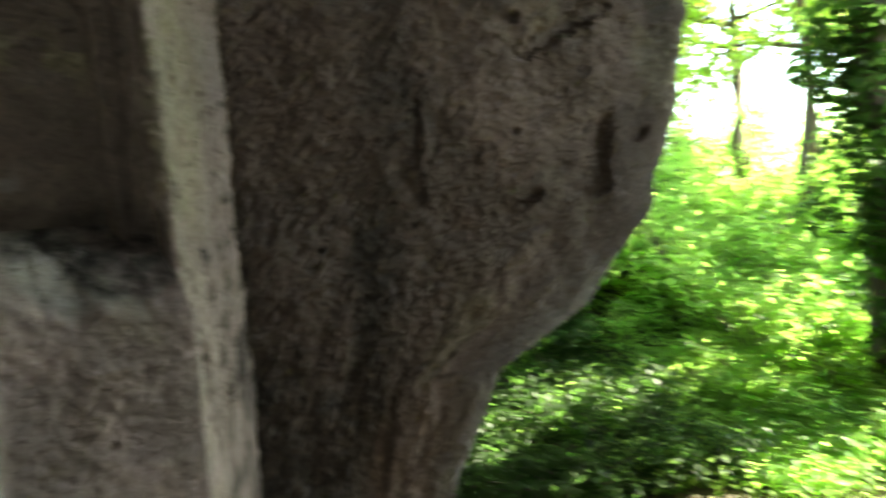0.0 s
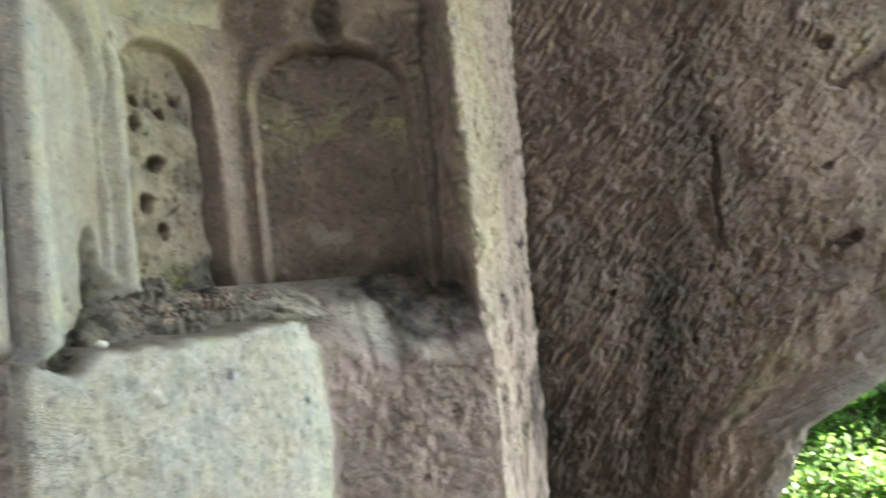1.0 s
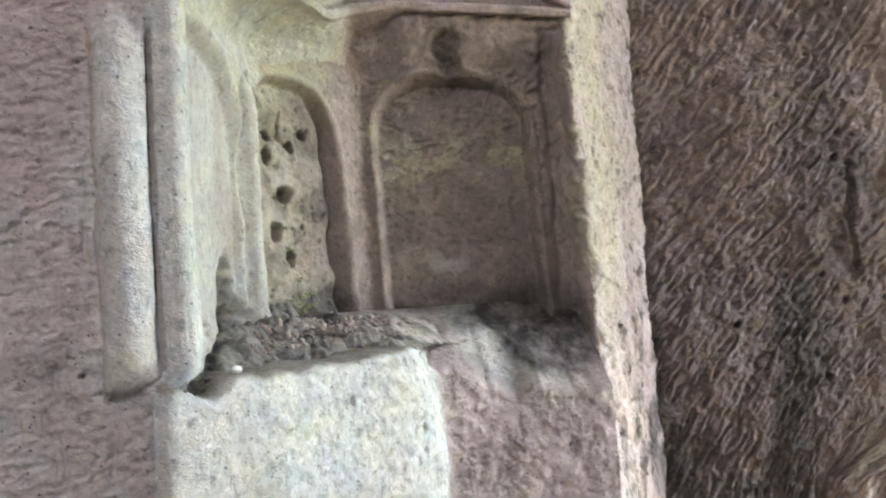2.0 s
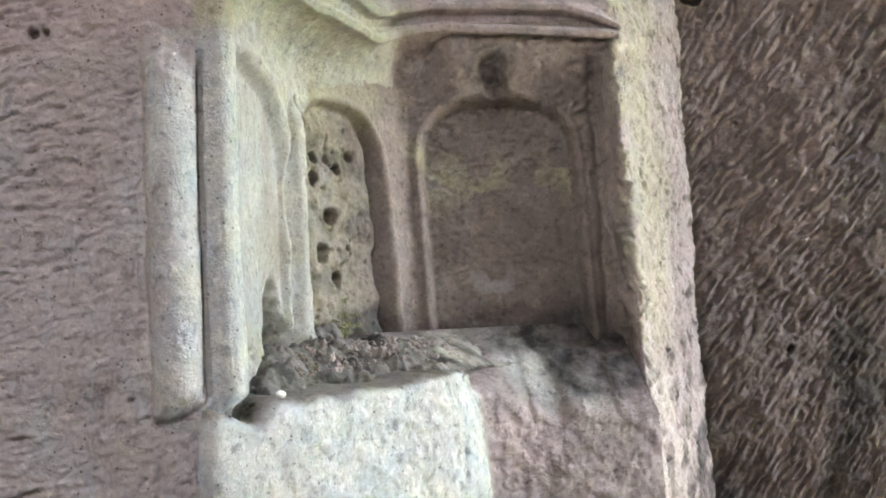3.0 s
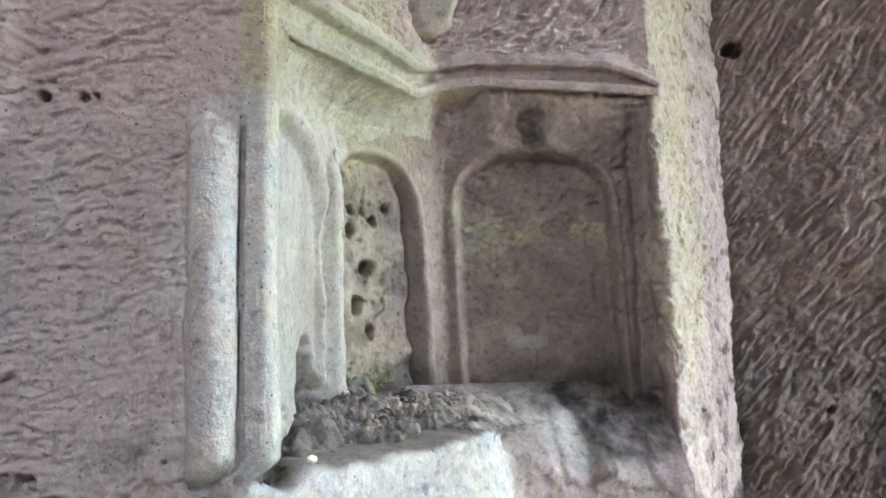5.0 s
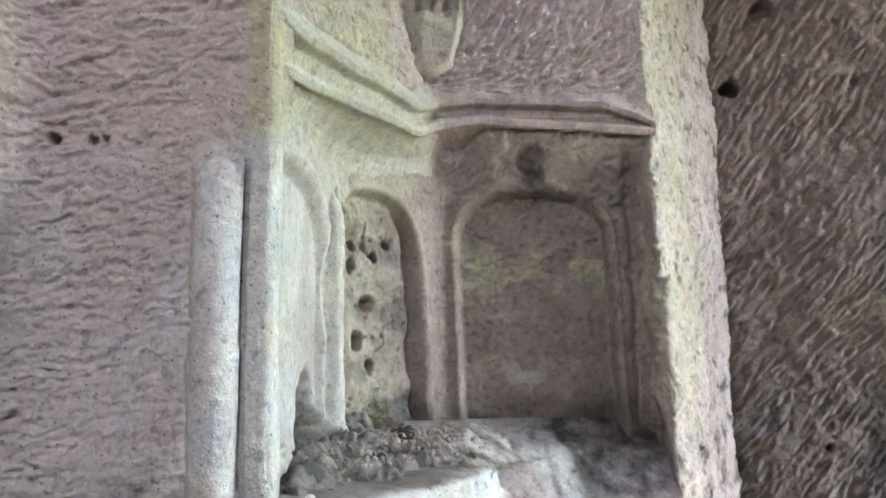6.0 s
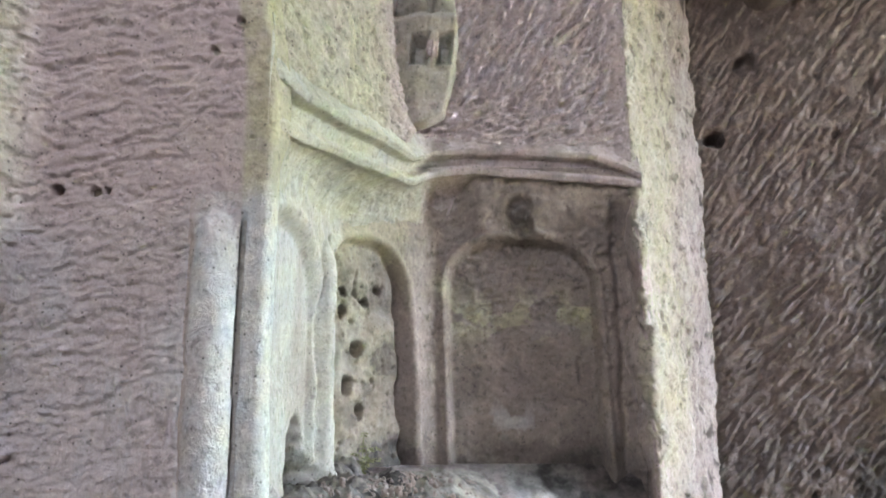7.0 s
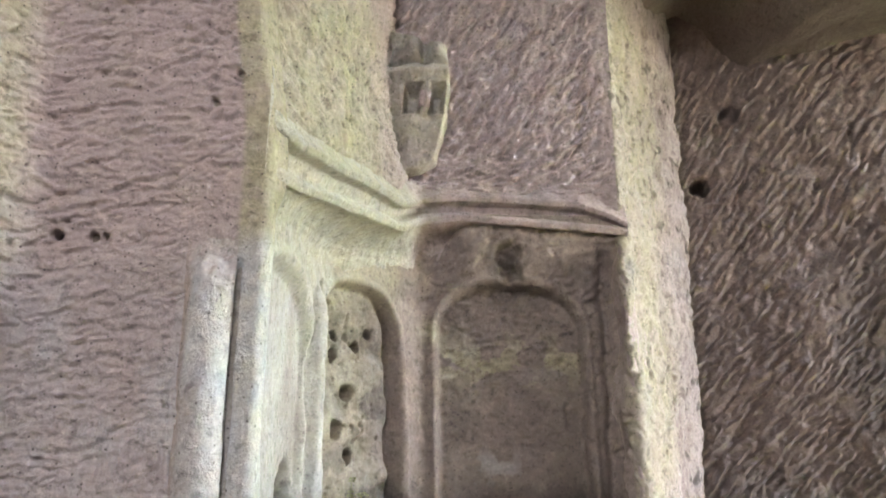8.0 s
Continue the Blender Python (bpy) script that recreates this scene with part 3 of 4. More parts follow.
def niche_shape(U, Z, X, Y):
    a, b = 0.850, 1.425              # arc lengths of the two inner corners
    p1 = arch_distance(U, Z, 0.37, 0.365, 1.40, 2.10, 0.325, 3.0)
    p2 = arch_distance(U, Z, a + 0.232 + 0.09 * (2.2 - Z), 0.222, 1.60, 2.33, 0.19, 2.3)
    p3 = arch_distance(U, Z, b + 0.363 + 0.03 * (2.2 - Z), 0.297, 1.60, 2.37, 0.225, 2.7)
    w = 0.006 * fbm(U, Z, 9, 80, 2)
    in1 = 1 - smooth(-0.03, 0.0, p1)
    in2 = 1 - smooth(-0.03, 0.0, p2)
    in3 = 1 - smooth(-0.03, 0.0, p3)
    d = -0.040 * (1 - smooth(-0.028, 0.006, p1 + w)) - 0.050 * (1 - smooth(-0.016, 0.006, p2 + w)) - 0.055 * (1 - smooth(-0.018, 0.006, p3 + w))
    # round nosing at the panels' edges, and the deep quirk down the middle panel's far side
    for p, h in ((p1, 0.007), (p2, 0.008), (p3, 0.018)):
        d += h * np.exp(-((p - 0.018) / 0.014) ** 2)
    d -= 0.050 * np.exp(-((p2 + 0.018) / 0.013) ** 2) * smooth(a + 0.30, a + 0.42, U) * smooth(2.52, 2.40, Z)
    # the wall coves forward under the cornice
    d += 0.125 * smooth(2.50, 2.80, Z) ** 1.2 * smooth(b + 0.05, b + 0.20, U)
    # slender colonnette between the first two panels
    col = 0.795 + 0.03 * (2.1 - Z)
    d -= 0.024 * (np.exp(-((U - col + 0.058) / 0.010) ** 2) + np.exp(-((U - col - 0.062) / 0.012) ** 2)) * smooth(2.47, 2.36, Z)
    d += 0.036 * np.sqrt(np.clip(1 - ((U - col) / (0.048 + 0.006 * fbm(U, Z, 12, 96, 2))) ** 2, 0, 1)) * smooth(2.50, 2.38, Z)
    # plain strip beside the last panel, and the quirk that parts it from the jamb
    q4 = b + 0.755 - 0.03 * smooth(2.45, 2.75, Z)
    d -= 0.045 * np.exp(-((U - q4 - 0.006 * fbm(Z, Z, 7, 97, 2)) / 0.024) ** 2) * smooth(2.80, 2.66, Z)
    g = gouges(U, Z, 650, 14, 0.05, 0.013, 0.010, 81, (b, b + 0.8, 1.9, 2.85), 35)
    d += g * np.clip(0.55 - 0.25 * in3 + 0.35 * in3 * smooth(2.20, 2.3, Z), 0, 1) * smooth(b - 0.05, b + 0.05, U)
    d += (0.009 * fbm(U, Z, 5, 82) + 0.003 * fbm(U, Z, 28, 83, 3)) * (1 - 0.75 * in1) + 0.012 * fbm(U, Z, 14, 84) * (in2 + 0.25 * (1 - in1))
    # flaked patches on the last panel
    d -= 0.006 * smooth(0.05, 0.16, fbm(U, Z * 1.6, 7, 98, 4)) * in3 * smooth(2.10, 2.20, Z)
    F = a
    d += pits(U, Z, [(F + 0.236, 2.30, 0.020, 0.11), (F + 0.316, 2.36, 0.020, 0.10), (F + 0.20, 2.13, 0.030, 0.14), (F + 0.15, 2.00, 0.032, 0.12), (F + 0.23, 1.91, 0.026, 0.12),
                     (F + 0.125, 2.256, 0.026, 0.10), (F + 0.13, 2.33, 0.018, 0.08), (F + 0.28, 2.02, 0.012, 0.03), (F + 0.38, 1.98, 0.010, 0.03), (0.81, 2.470, 0.030, 0.12)])
    d += scatter_pits(U, Z, 60, 0.004, 0.010, 0.02, 99, (a, a + 0.42, 1.75, 2.5)) * in2
    d += crack(U, Z, [(F + 0.19, 2.42), (F + 0.18, 2.33), (F + 0.21, 2.30)], 0.007, 0.012)
    d += crack(U, Z, [(F + 0.24, 1.96), (F + 0.30, 2.00)], 0.008, 0.02)
    # broken-out foot of the first panel, left open behind its colonnette
    brk = 1 - smooth(-0.03, 0.03, np.hypot((U - 0.60) / 0.9, (Z - 1.72) / 1.45) - 0.125 + 0.035 * fbm(U, Z, 11, 85, 3))
    d += brk * (-0.13 + 0.07 * fbm(U, Z, 13, 186, 3))
    # shallow smoke hole with its spill
    s0 = b + 0.332
    d += pits(U, Z, [(s0, 2.700, 0.060, 0.045), (s0 + 0.03, 2.635, 0.05, 0.030)])
    d += crack(U, Z, [(b + 0.585, 2.12), (b + 0.59, 2.03)], 0.010, 0.02)
    # loose rubble line along the foot
    d += 0.03 * np.clip(fbm(U, Z, 10, 86), 0, 1) * smooth(1.80, 1.68, Z)
    n1, n2 = fbm(U, Z, 8, 88), fbm(U, Z, 7, 94)
    lichen = 0.72 * smooth(b - 0.08, b - 0.28, U + 0.12 * fbm(U, Z, 6, 87)) * (0.60 + 0.40 * smooth(0.0, 0.6, n1 + 0.3))
    lichen *= 1 - in2 * (0.10 + 0.40 * smooth(0.0, 0.6, n2) + 0.40 * smooth(a + 0.10, a + 0.36, U + 0.10 * n1))
    lichen += 0.85 * smooth(0.0, 0.16, fbm(U * 1.3, Z * 1.7, 9, 89, 5)) * in3 * np.exp(-((Z - 2.29) / 0.10) ** 2)
    lichen += 0.9 * np.exp(-((U - b - 0.045) / 0.04) ** 2 - ((Z - 2.40 + 0.35 * (U - b - 0.045)) / 0.05) ** 2)
    lichen = np.clip(lichen * (1 - 0.8 * in1) * (1 - 0.5 * smooth(0.90, 0.84, U) * smooth(2.48, 2.36, Z)), 0, 1)
    wash = 0.66 * in1 * (1 - 0.9 * brk) * (0.75 + 0.5 * fbm(U, Z * 0.6, 5, 90)) + 0.45 * (1 - in1) * smooth(0.93, 0.88, U) * (1 - 0.8 * brk) + 0.15 * in2 * smooth(0.1, 0.5, fbm(U, Z, 9, 91))
    wash += 0.15 * smooth(0.08, 0.20, fbm(U, Z * 1.5, 11, 192, 5)) * in3 * np.exp(-((Z - 2.28) / 0.12) ** 2)
    wash += 0.5 * smooth(0.0, 0.3, fbm(U, Z, 16, 191)) * np.exp(-((U - b - 0.30) / 0.14) ** 2 - ((Z - 1.88) / 0.06) ** 2)
    wash = np.clip(wash, 0, 1)
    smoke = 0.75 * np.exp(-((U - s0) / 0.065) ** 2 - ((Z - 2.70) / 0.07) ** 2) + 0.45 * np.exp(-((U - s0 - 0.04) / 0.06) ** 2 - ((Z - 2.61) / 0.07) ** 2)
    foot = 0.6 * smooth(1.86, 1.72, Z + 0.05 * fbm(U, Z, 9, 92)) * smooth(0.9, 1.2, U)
    # Hollow's shade is painted in; panels and foot go darker; smoke stain is real.
    soot_and_shade = np.clip(0.55 * brk + smoke + foot + in3 * (0.12 + 0.20 * smooth(-0.2, 0.5, fbm(U, Z, 4, 93)))
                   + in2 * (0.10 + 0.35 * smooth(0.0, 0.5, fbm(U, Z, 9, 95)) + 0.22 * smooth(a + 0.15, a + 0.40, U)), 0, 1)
    return d, (lichen, wash, soot_and_shade)


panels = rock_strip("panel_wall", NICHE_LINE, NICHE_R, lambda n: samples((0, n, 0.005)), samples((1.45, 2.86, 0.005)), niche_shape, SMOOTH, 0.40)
panels.parent = niche
tagged(panels, "brown dressed stone with three arched blind panels and drilled holes")


def cornice_mesh():
    """Moulding with a roll, a groove and a lip, and the sloping soffit under it down to the niche panels."""
    l1, at1 = plan_curve([(-0.482, 1.55), (-0.15, 2.745), (0.70, 2.745)], [0.07])
    l2, at2 = plan_curve(NICHE_LINE[:3] + [(0.66, 2.89)], NICHE_R)
    k1, k2 = 1.243, 1.425
    prof = [(0, -0.02, "u", 0.10), (0, 0.0, "u", 0.05), (0, 0.018, "u", 0.026), (0, 0.030, "u", 0.010), (0, 0.020, "u", -0.006), (0, -0.018, "u", -0.014),
            (0, -0.034, "m", 0.0), (0, -0.020, "l", 0.026), (0, 0.016, "l", 0.017), (0, 0.026, "l", 0.002), (0.02, 0.018, "l", -0.016), (0.16, 0.004, "l", -0.030),
            (0.38, 0, "l", -0.046), (0.60, 0, "l", -0.070), (0.80, 0, "l", -0.105), (0.93, 0, "l", -0.150), (1.0, 0, "l", -0.205), (1.10, 0, "l", -0.26)]
    dense = 6
    idx = np.linspace(0, len(prof) - 1, (len(prof) - 1) * dense + 1)
    base = np.arange(len(prof))
    f = np.interp(idx, base, [p[0] for p in prof])
    p = np.interp(idx, base, [p[1] for p in prof])
    ts = np.linspace(0, 1, 430)
    u1 = np.interp(ts, [0, 0.58, 1], [0, k1, l1])
    u2 = np.interp(ts, [0, 0.58, 1], [0, k2, l2])
    zu = np.interp(ts, [0, 0.07, 0.5, 0.58, 0.66, 0.9, 0.97, 1], [2.70, 2.69, 2.83, 2.895, 2.912, 2.893, 2.842, 2.805])
    zl = np.interp(ts, [0, 0.07, 0.5, 0.58, 0.66, 0.9, 1], [2.575, 2.585, 2.745, 2.818, 2.838, 2.808, 2.785])
    drop = np.interp(ts, [0, 0.3, 0.56, 0.66, 0.74], [0.50, 0.60, 0.60, 0.60, 0.30])
    x1, y1, nx, ny = at1(u1)
    x2, y2, _, _ = at2(u2)
    ease = smooth(0.0, 0.03, ts)
    rows = []
    for k, q in enumerate(idx):
        i = min(int(q), len(prof) - 2)
        w = q - i

        def height(e):
            ref = {"u": zu, "l": zl, "m": (zu + zl) / 2}[prof[e][2]]
            return ref + prof[e][3] * (drop if prof[e][0] > 0.15 else 1.0)
        z = height(i) * (1 - w) + height(i + 1) * w
        wob = 0.008 * fbm(u1, u1, 6, 101) + 0.0025 * fbm(u1, z, 26, 102, 3)
        rows.append(np.stack([x1 + (x2 - x1) * f[k] + nx * (p[k] + wob) * ease, y1 + (y2 - y1) * f[k] + ny * (p[k] + wob) * ease, z + 0.004 * fbm(u1, z, 11, 103)], -1))
    V = np.array(rows)[::-1]
    nv, nu = V.shape[:2]
    U = np.broadcast_to(ts, (nv, nu))
    n = fbm(V[..., 0] * 2 + V[..., 1], V[..., 2], 7, 104)
    lich = np.clip(0.95 * smooth(0.62, 0.48, U + 0.05 * n), 0, 1)
    wash = 0.35 * lich + 0.2 * smooth(0.3, 0.8, n)
    soot_and_shade = np.clip(0.35 * smooth(0.0, 0.7, n) * smooth(0.45, 0.55, U), 0, 1)
    return mesh_from("cornice", V.reshape(-1, 3), grid_faces(nu, nv), PINK, np.stack([lich, wash, soot_and_shade], -1).reshape(-1, 3))


cornice = new("cornice", cornice_mesh())
cornice.parent = niche
tagged(cornice, "worn roll-and-lip cornice, yellow-green turning to pink")


def shaft_shape(U, Z):
    xc = -0.580 + 0.02 * (2.0 - Z) * 0.6
    r = 0.046 + 0.002 * fbm(Z, Z, 5, 111)
    q = np.clip(1 - ((U - xc) / np.where(U < xc, r * 1.35, r)) ** 2, 0, 1)
    body = smooth(1.585, 1.625, Z - 0.5 * (U - xc)) * (1 - smooth(2.28, 2.37, Z + 0.07 * fbm(U, Z, 13, 116)))
    H = 0.056 * np.where(U < xc, q, np.sqrt(q)) * body - 0.010 + 0.008 * fbm(U, Z, 9, 112) + 0.0025 * fbm(U, Z, 50, 113, 2)
    H += scatter_pits(U, Z, 60, 0.003, 0.006, 0.008, 114)
    wash = np.clip((0.86 + 0.6 * fbm(U * 2, Z, 5, 115) - 0.4 * smooth(2.22, 2.36, Z)) * smooth(-0.062, -0.035, U - xc + 0.012 * fbm(U, Z, 12, 117)), 0, 1)
    return H, (0.2 + 0 * U, wash, 0 * U), q > 0


shaft = relief("shaft", samples((-0.67, -0.50, 0.004)), samples((1.56, 2.40, 0.005)), lambda U, Z, H: (U, 1.548 - H, Z), shaft_shape, PINK, niche)
tagged(shaft, "pale limewashed half-round shaft with a worn top")


# ---- apron below the ledge ----
def apron_shape(U, Z, X, Y):
    block = smooth(1.17, 1.12, U)
    end = smooth(0.80, 0.90, U)
    top = 1.603 - 0.04 * np.exp(-((U - 0.14) / 0.05) ** 2) + 0.010 * fbm(U, U, 5, 121, 2)
    top = np.where(U > 1.15, 1.70, top)
    over = np.clip(Z - (top - 0.03), 0, None) * block
    bent = np.where(over > 0, (top - 0.03) + 0.035 * (1 - np.exp(-over / 0.03)), Z)
    d = -over * np.clip(over / 0.05, 0.2, 1.6) - 0.035 * end * block * smooth(1.45, 1.62, Z)
    d += 0.018 * fbm(U, Z, 4, 122) + 0.006 * fbm(U, Z, 13, 123) + 0.004 * fbm(U, Z, 40, 124, 3)
    d += gouges(U, Z, 160, 62, 0.09, 0.013, 0.006, 125, (0.1, 1.9, 0.9, 1.62), 18) * 0.30
    # scooped, patched break at the right of the ledge
    low = 1.40 + 0.05 * fbm(U, U, 4, 126) + 0.10 * smooth(1.45, 1.2, U)
    d -= (0.36 * np.clip((Z - low) / (1.72 - low), 0, 1) ** 1.2 + 0.03 * smooth(low - 0.02, low + 0.03, Z)) * (1 - block)
    d += 0.02 * fbm(U, Z, 8, 127) * smooth(low, low + 0.1, Z) * (1 - block)
    d = d * smooth(0.0, 0.12, U)
    d += pits(U, Z, [(0.945, 1.36, 0.016, 0.04), (0.94, 1.30, 0.010, 0.03), (0.60, 1.49, 0.014, 0.02), (1.60, 1.23, 0.008, 0.02), (1.49, 1.02, 0.014, 0.03)])
    d += scatter_pits(U, Z, 70, 0.003, 0.008, 0.012, 128, (0, 1.9, 0.9, 1.6))
    patch = smooth(low, low + 0.06, Z) * (1 - block) * smooth(1.66, 1.5, U + 0.1 * fbm(U, Z, 5, 130))
    patch *= smooth(1.20, 1.30, U - 0.35 * (1.65 - Z))
    ontop = smooth(top - 0.025, top + 0.015, Z + 0.015 * fbm(U, Z, 14, 133)) * block
    lich = np.clip(0.35 * patch + 0.55 * block + 0.5 * smooth(0.86, 0.92, U) * block + 0.25 * smooth(0.1, 0.6, fbm(U, Z, 5, 129)), 0, 1)
    wash = np.clip(block * (0.74 + 0.3 * fbm(U, Z, 5, 131)) * (1 - 0.8 * ontop) + 0.55 * patch, 0, 1)
    soot_and_shade = np.clip(0.62 * ontop + 0.34 * (1 - block) * smooth(-0.3, 0.5, fbm(U, Z, 6, 135, 5)) + 0.92 * smooth(low + 0.02, low + 0.1, Z) * (1 - block) * smooth(1.38, 1.50, U + 0.12 * fbm(U, Z, 6, 132)) + 0.60 * smooth(1.61, 1.67, Z + 0.02 * fbm(U, Z, 8, 134)) * (1 - block), 0, 1)
    return d, (lich, wash, soot_and_shade), bent


apron = rock_strip("apron", [(-0.530, 1.537), (-0.500, 1.537), (0.035, 2.275), (0.125, 2.52), (0.695, 2.555)], [0.012, 0.04, 0.03],
                   lambda n: samples((0, n, 0.0055)), samples((0, 0.9, 0.06), (0.9, 1.72, 0.0055)), apron_shape, PINK, 0.25)
apron.parent = niche
tagged(apron, "limewashed pale block and a broken, mortar-patched pink face")


def ledge_shape(U, Z):
    # U is x, Z is y here
    px, py = [-0.53, -0.44, 0.0, 0.11, 0.30, 0.70, 0.70, -0.15, -0.53], [1.63, 1.72, 2.35, 2.62, 2.78, 2.86, 3.02, 3.02, 2.45]
    D = poly_distance(px, py, U, Z)
    front = smooth(0.0, 0.35, (-(U + 0.5) * 0.81 + (Z - 1.56) * 0.58))
    rub = smooth(0.15, -0.25, U + 0.1 * fbm(U, Z, 5, 141))
    H = 1.572 + 0.125 * front + 0.02 * fbm(U, Z, 5, 142) + (0.008 + 0.018 * rub) * fbm(U, Z, 24, 143, 5) + (0.003 + 0.009 * rub) * fbm(U, Z, 62, 146, 3)
    H += 0.05 * smooth(0.10, 0.0, np.hypot((U + 0.42) / 1.0, (Z - 2.55) / 1.8))
    lich = 0.30 + 0.2 * fbm(U, Z, 9, 144)
    soot_and_shade = np.clip(0.65 * rub + 0.5 * smooth(0.0, 0.5, fbm(U, Z, 16, 145)) + 0.3 * smooth(2.6, 2.85, Z), 0, 1)
    return H, (np.clip(lich, 0, 1), 0.25 + 0 * U, soot_and_shade), D < 0.01


ledge = relief("ledge", samples((-0.56, 0.74, 0.006)), samples((1.55, 3.02, 0.006)), lambda U, Z, H: (U, Z, H), ledge_shape, SMOOTH, niche)
tagged(ledge, "sloping rubble-strewn stone ledge, dark with dirt")


# loose stone crumbs on the ledge
def crumbs():
    rng = np.random.RandomState(7)
    bm = bmesh.new()
    for _ in range(1000):
        x = rng.uniform(-0.44, 0.05)
        y = rng.uniform(1.75, 2.75)
        if (-(x + 0.5) * 0.81 + (y - 1.56) * 0.58) < 0.16:
            continue
        f = min(1.0, max(0.0, (-(x + 0.5) * 0.81 + (y - 1.56) * 0.58) / 0.35))
        z = 1.576 + 0.125 * f * f * (3 - 2 * f)
        r = 0.0035 + 0.011 * rng.uniform() ** 2.2
        m = Matrix.LocRotScale((x, y, z), Euler(rng.uniform(0, 6, 3)), (r * rng.uniform(0.8, 1.8), r, r * 0.7))
        bmesh.ops.create_icosphere(bm, subdivisions=1, radius=1, matrix=m)
    for v in bm.verts:
        v.co += Vector(rng.uniform(-1, 1, 3)) * 0.0015
    me = bpy.data.meshes.new("stone_crumbs")
    bm.to_mesh(me)
    bm.free()
    me.materials.append(SMOOTH)
    return tagged(new("stone_crumbs", me), "grey crumbs of fallen sandstone lying on the ledge", "rubble", kind="stuff")


crumbs()


def pebble():
    bm = bmesh.new()
    bmesh.ops.create_icosphere(bm, subdivisions=2, radius=0.011, matrix=Matrix.LocRotScale((-0.401, 1.70, 1.612), Euler((0.3, 0.2, 0.9)), (1.2, 0.9, 0.8)))
    rng = np.random.RandomState(3)
    for v in bm.verts:
        v.co += Vector(rng.uniform(-1, 1, 3)) * 0.0008
    me = bpy.data.meshes.new("pebble")
    bm.to_mesh(me)
    bm.free()
    m, nt, bsdf = mat("white_pebble")
    tc = nt.nodes.new("ShaderNodeTexCoord").outputs["Object"]
    nt.links.new(mix(nt, noise_node(nt, tc, 120), (0.75, 0.72, 0.66), (0.6, 0.57, 0.52)), bsdf.inputs["Base Color"])
    bsdf.inputs["Roughness"].default_value = 0.8
    me.materials.append(m)
    return tagged(new("pebble", me), "small whitish pebble lying on the dirty ledge", "pebble")


pebble()


def fern_tuft():
    """A few thin, drooping fronds rooted where the ledge meets the middle panel."""
    rng = random.Random(9)
    m, nt, bsdf = mat("dry_fern")
    tc = nt.nodes.new("ShaderNodeTexCoord").outputs["Object"]
    nt.links.new(mix(nt, noise_node(nt, tc, 60), (0.09, 0.11, 0.035), (0.22, 0.21, 0.10)), bsdf.inputs["Base Color"])
    bsdf.inputs["Roughness"].default_value = 0.7
    t = tagged(new("fern_tuft"), "small sparse tuft of drooping olive-green fronds on the ledge", "plant")
    t.location = (-0.35, 2.60, 1.68)
    for _ in range(8):
        a, h, r = rng.uniform(-2.6, -0.2), rng.uniform(0.07, 0.17), rng.uniform(0.03, 0.09)
        bm = bmesh.new()
        pts = [Vector((math.cos(a) * r * q * q, math.sin(a) * r * q * q, h * (1.6 * q - 0.6 * q ** 3))) for q in (0, 0.25, 0.5, 0.75, 1.0)]
        limb(bm, pts, 0.0022, 0.0008, 5)
        for p, q in zip(pts[1:], pts[2:] + pts[-1:]):
            for side in (-1, 1):
                o = Vector((-math.sin(a), math.cos(a), 0)) * side
                e = p + o * 0.014 + Vector((math.cos(a), math.sin(a), -0.4)) * 0.008
                bm.faces.new([bm.verts.new(v) for v in (p, p.lerp(e, 0.5) + Vector((0, 0, 0.003)), e, p.lerp(e, 0.5) - Vector((0, 0, 0.003)))])
        part("frond", bm, m, t)
    return t


def corbel_shape(U, Z):
    px = [-0.30, -0.22, -0.13, -0.06, -0.015, -0.008, -0.014, -0.03, -0.062, -0.13, -0.22, -0.30]
    pz = [3.68, 3.64, 3.60, 3.58, 3.57, 3.50, 3.36, 3.24, 3.10, 3.06, 3.05, 3.08]
    D = poly_distance(px, pz, U, Z) + 0.005 * fbm(U, Z, 14, 151, 3)
    body = 1 - smooth(-0.014, 0.003, D)
    H = -0.05 + body * (0.098 + 0.115 * smooth(3.0, 3.42, Z) - 0.035 * smooth(-0.16, -0.26, U))
    # band across, socket with a peg, and two broken lobes on top
    H += 0.030 * body * np.exp(-((Z - 3.440) / 0.026) ** 2) + body * 0.045 * (np.exp(-((U + 0.165) / 0.032) ** 2 - ((Z - 3.53) / 0.045) ** 2) + np.exp(-((U + 0.065) / 0.036) ** 2 - ((Z - 3.53) / 0.04) ** 2))
    for cu, hw in ((-0.163, 0.034), (-0.066, 0.030)):
        sock = np.maximum(np.abs(U - cu - 0.1 * (Z - 3.34)) / hw, np.abs(Z - 3.335) / 0.056)
        H -= 0.085 * (1 - smooth(0.45, 1.20, sock)) * body
    H -= 0.022 * np.exp(-((U + 0.085) / 0.045) ** 2 - ((Z - 3.262) / 0.018) ** 2) * body
    H -= 0.07 * np.exp(-((U + 0.118) / 0.016) ** 2 - ((Z - 3.54) / 0.05) ** 2) + 0.05 * np.exp(-((U + 0.01) / 0.02) ** 2 - ((Z - 3.545) / 0.03) ** 2) + 0.03 * body * np.exp(-((Z - 3.485) / 0.010) ** 2)
    H += 0.006 * fbm(U, Z, 18, 152) + 0.003 * fbm(U, Z, 50, 153, 2)
    lich = np.clip(0.75 + 0.4 * fbm(U, Z, 8, 154), 0, 1)
    soot_and_shade = np.clip(0.4 * smooth(3.44, 3.56, Z) * smooth(-0.2, 0.6, fbm(U, Z, 12, 155)), 0, 1)
    return H, (lich, 0.25 + 0 * U, soot_and_shade), D < 0.03


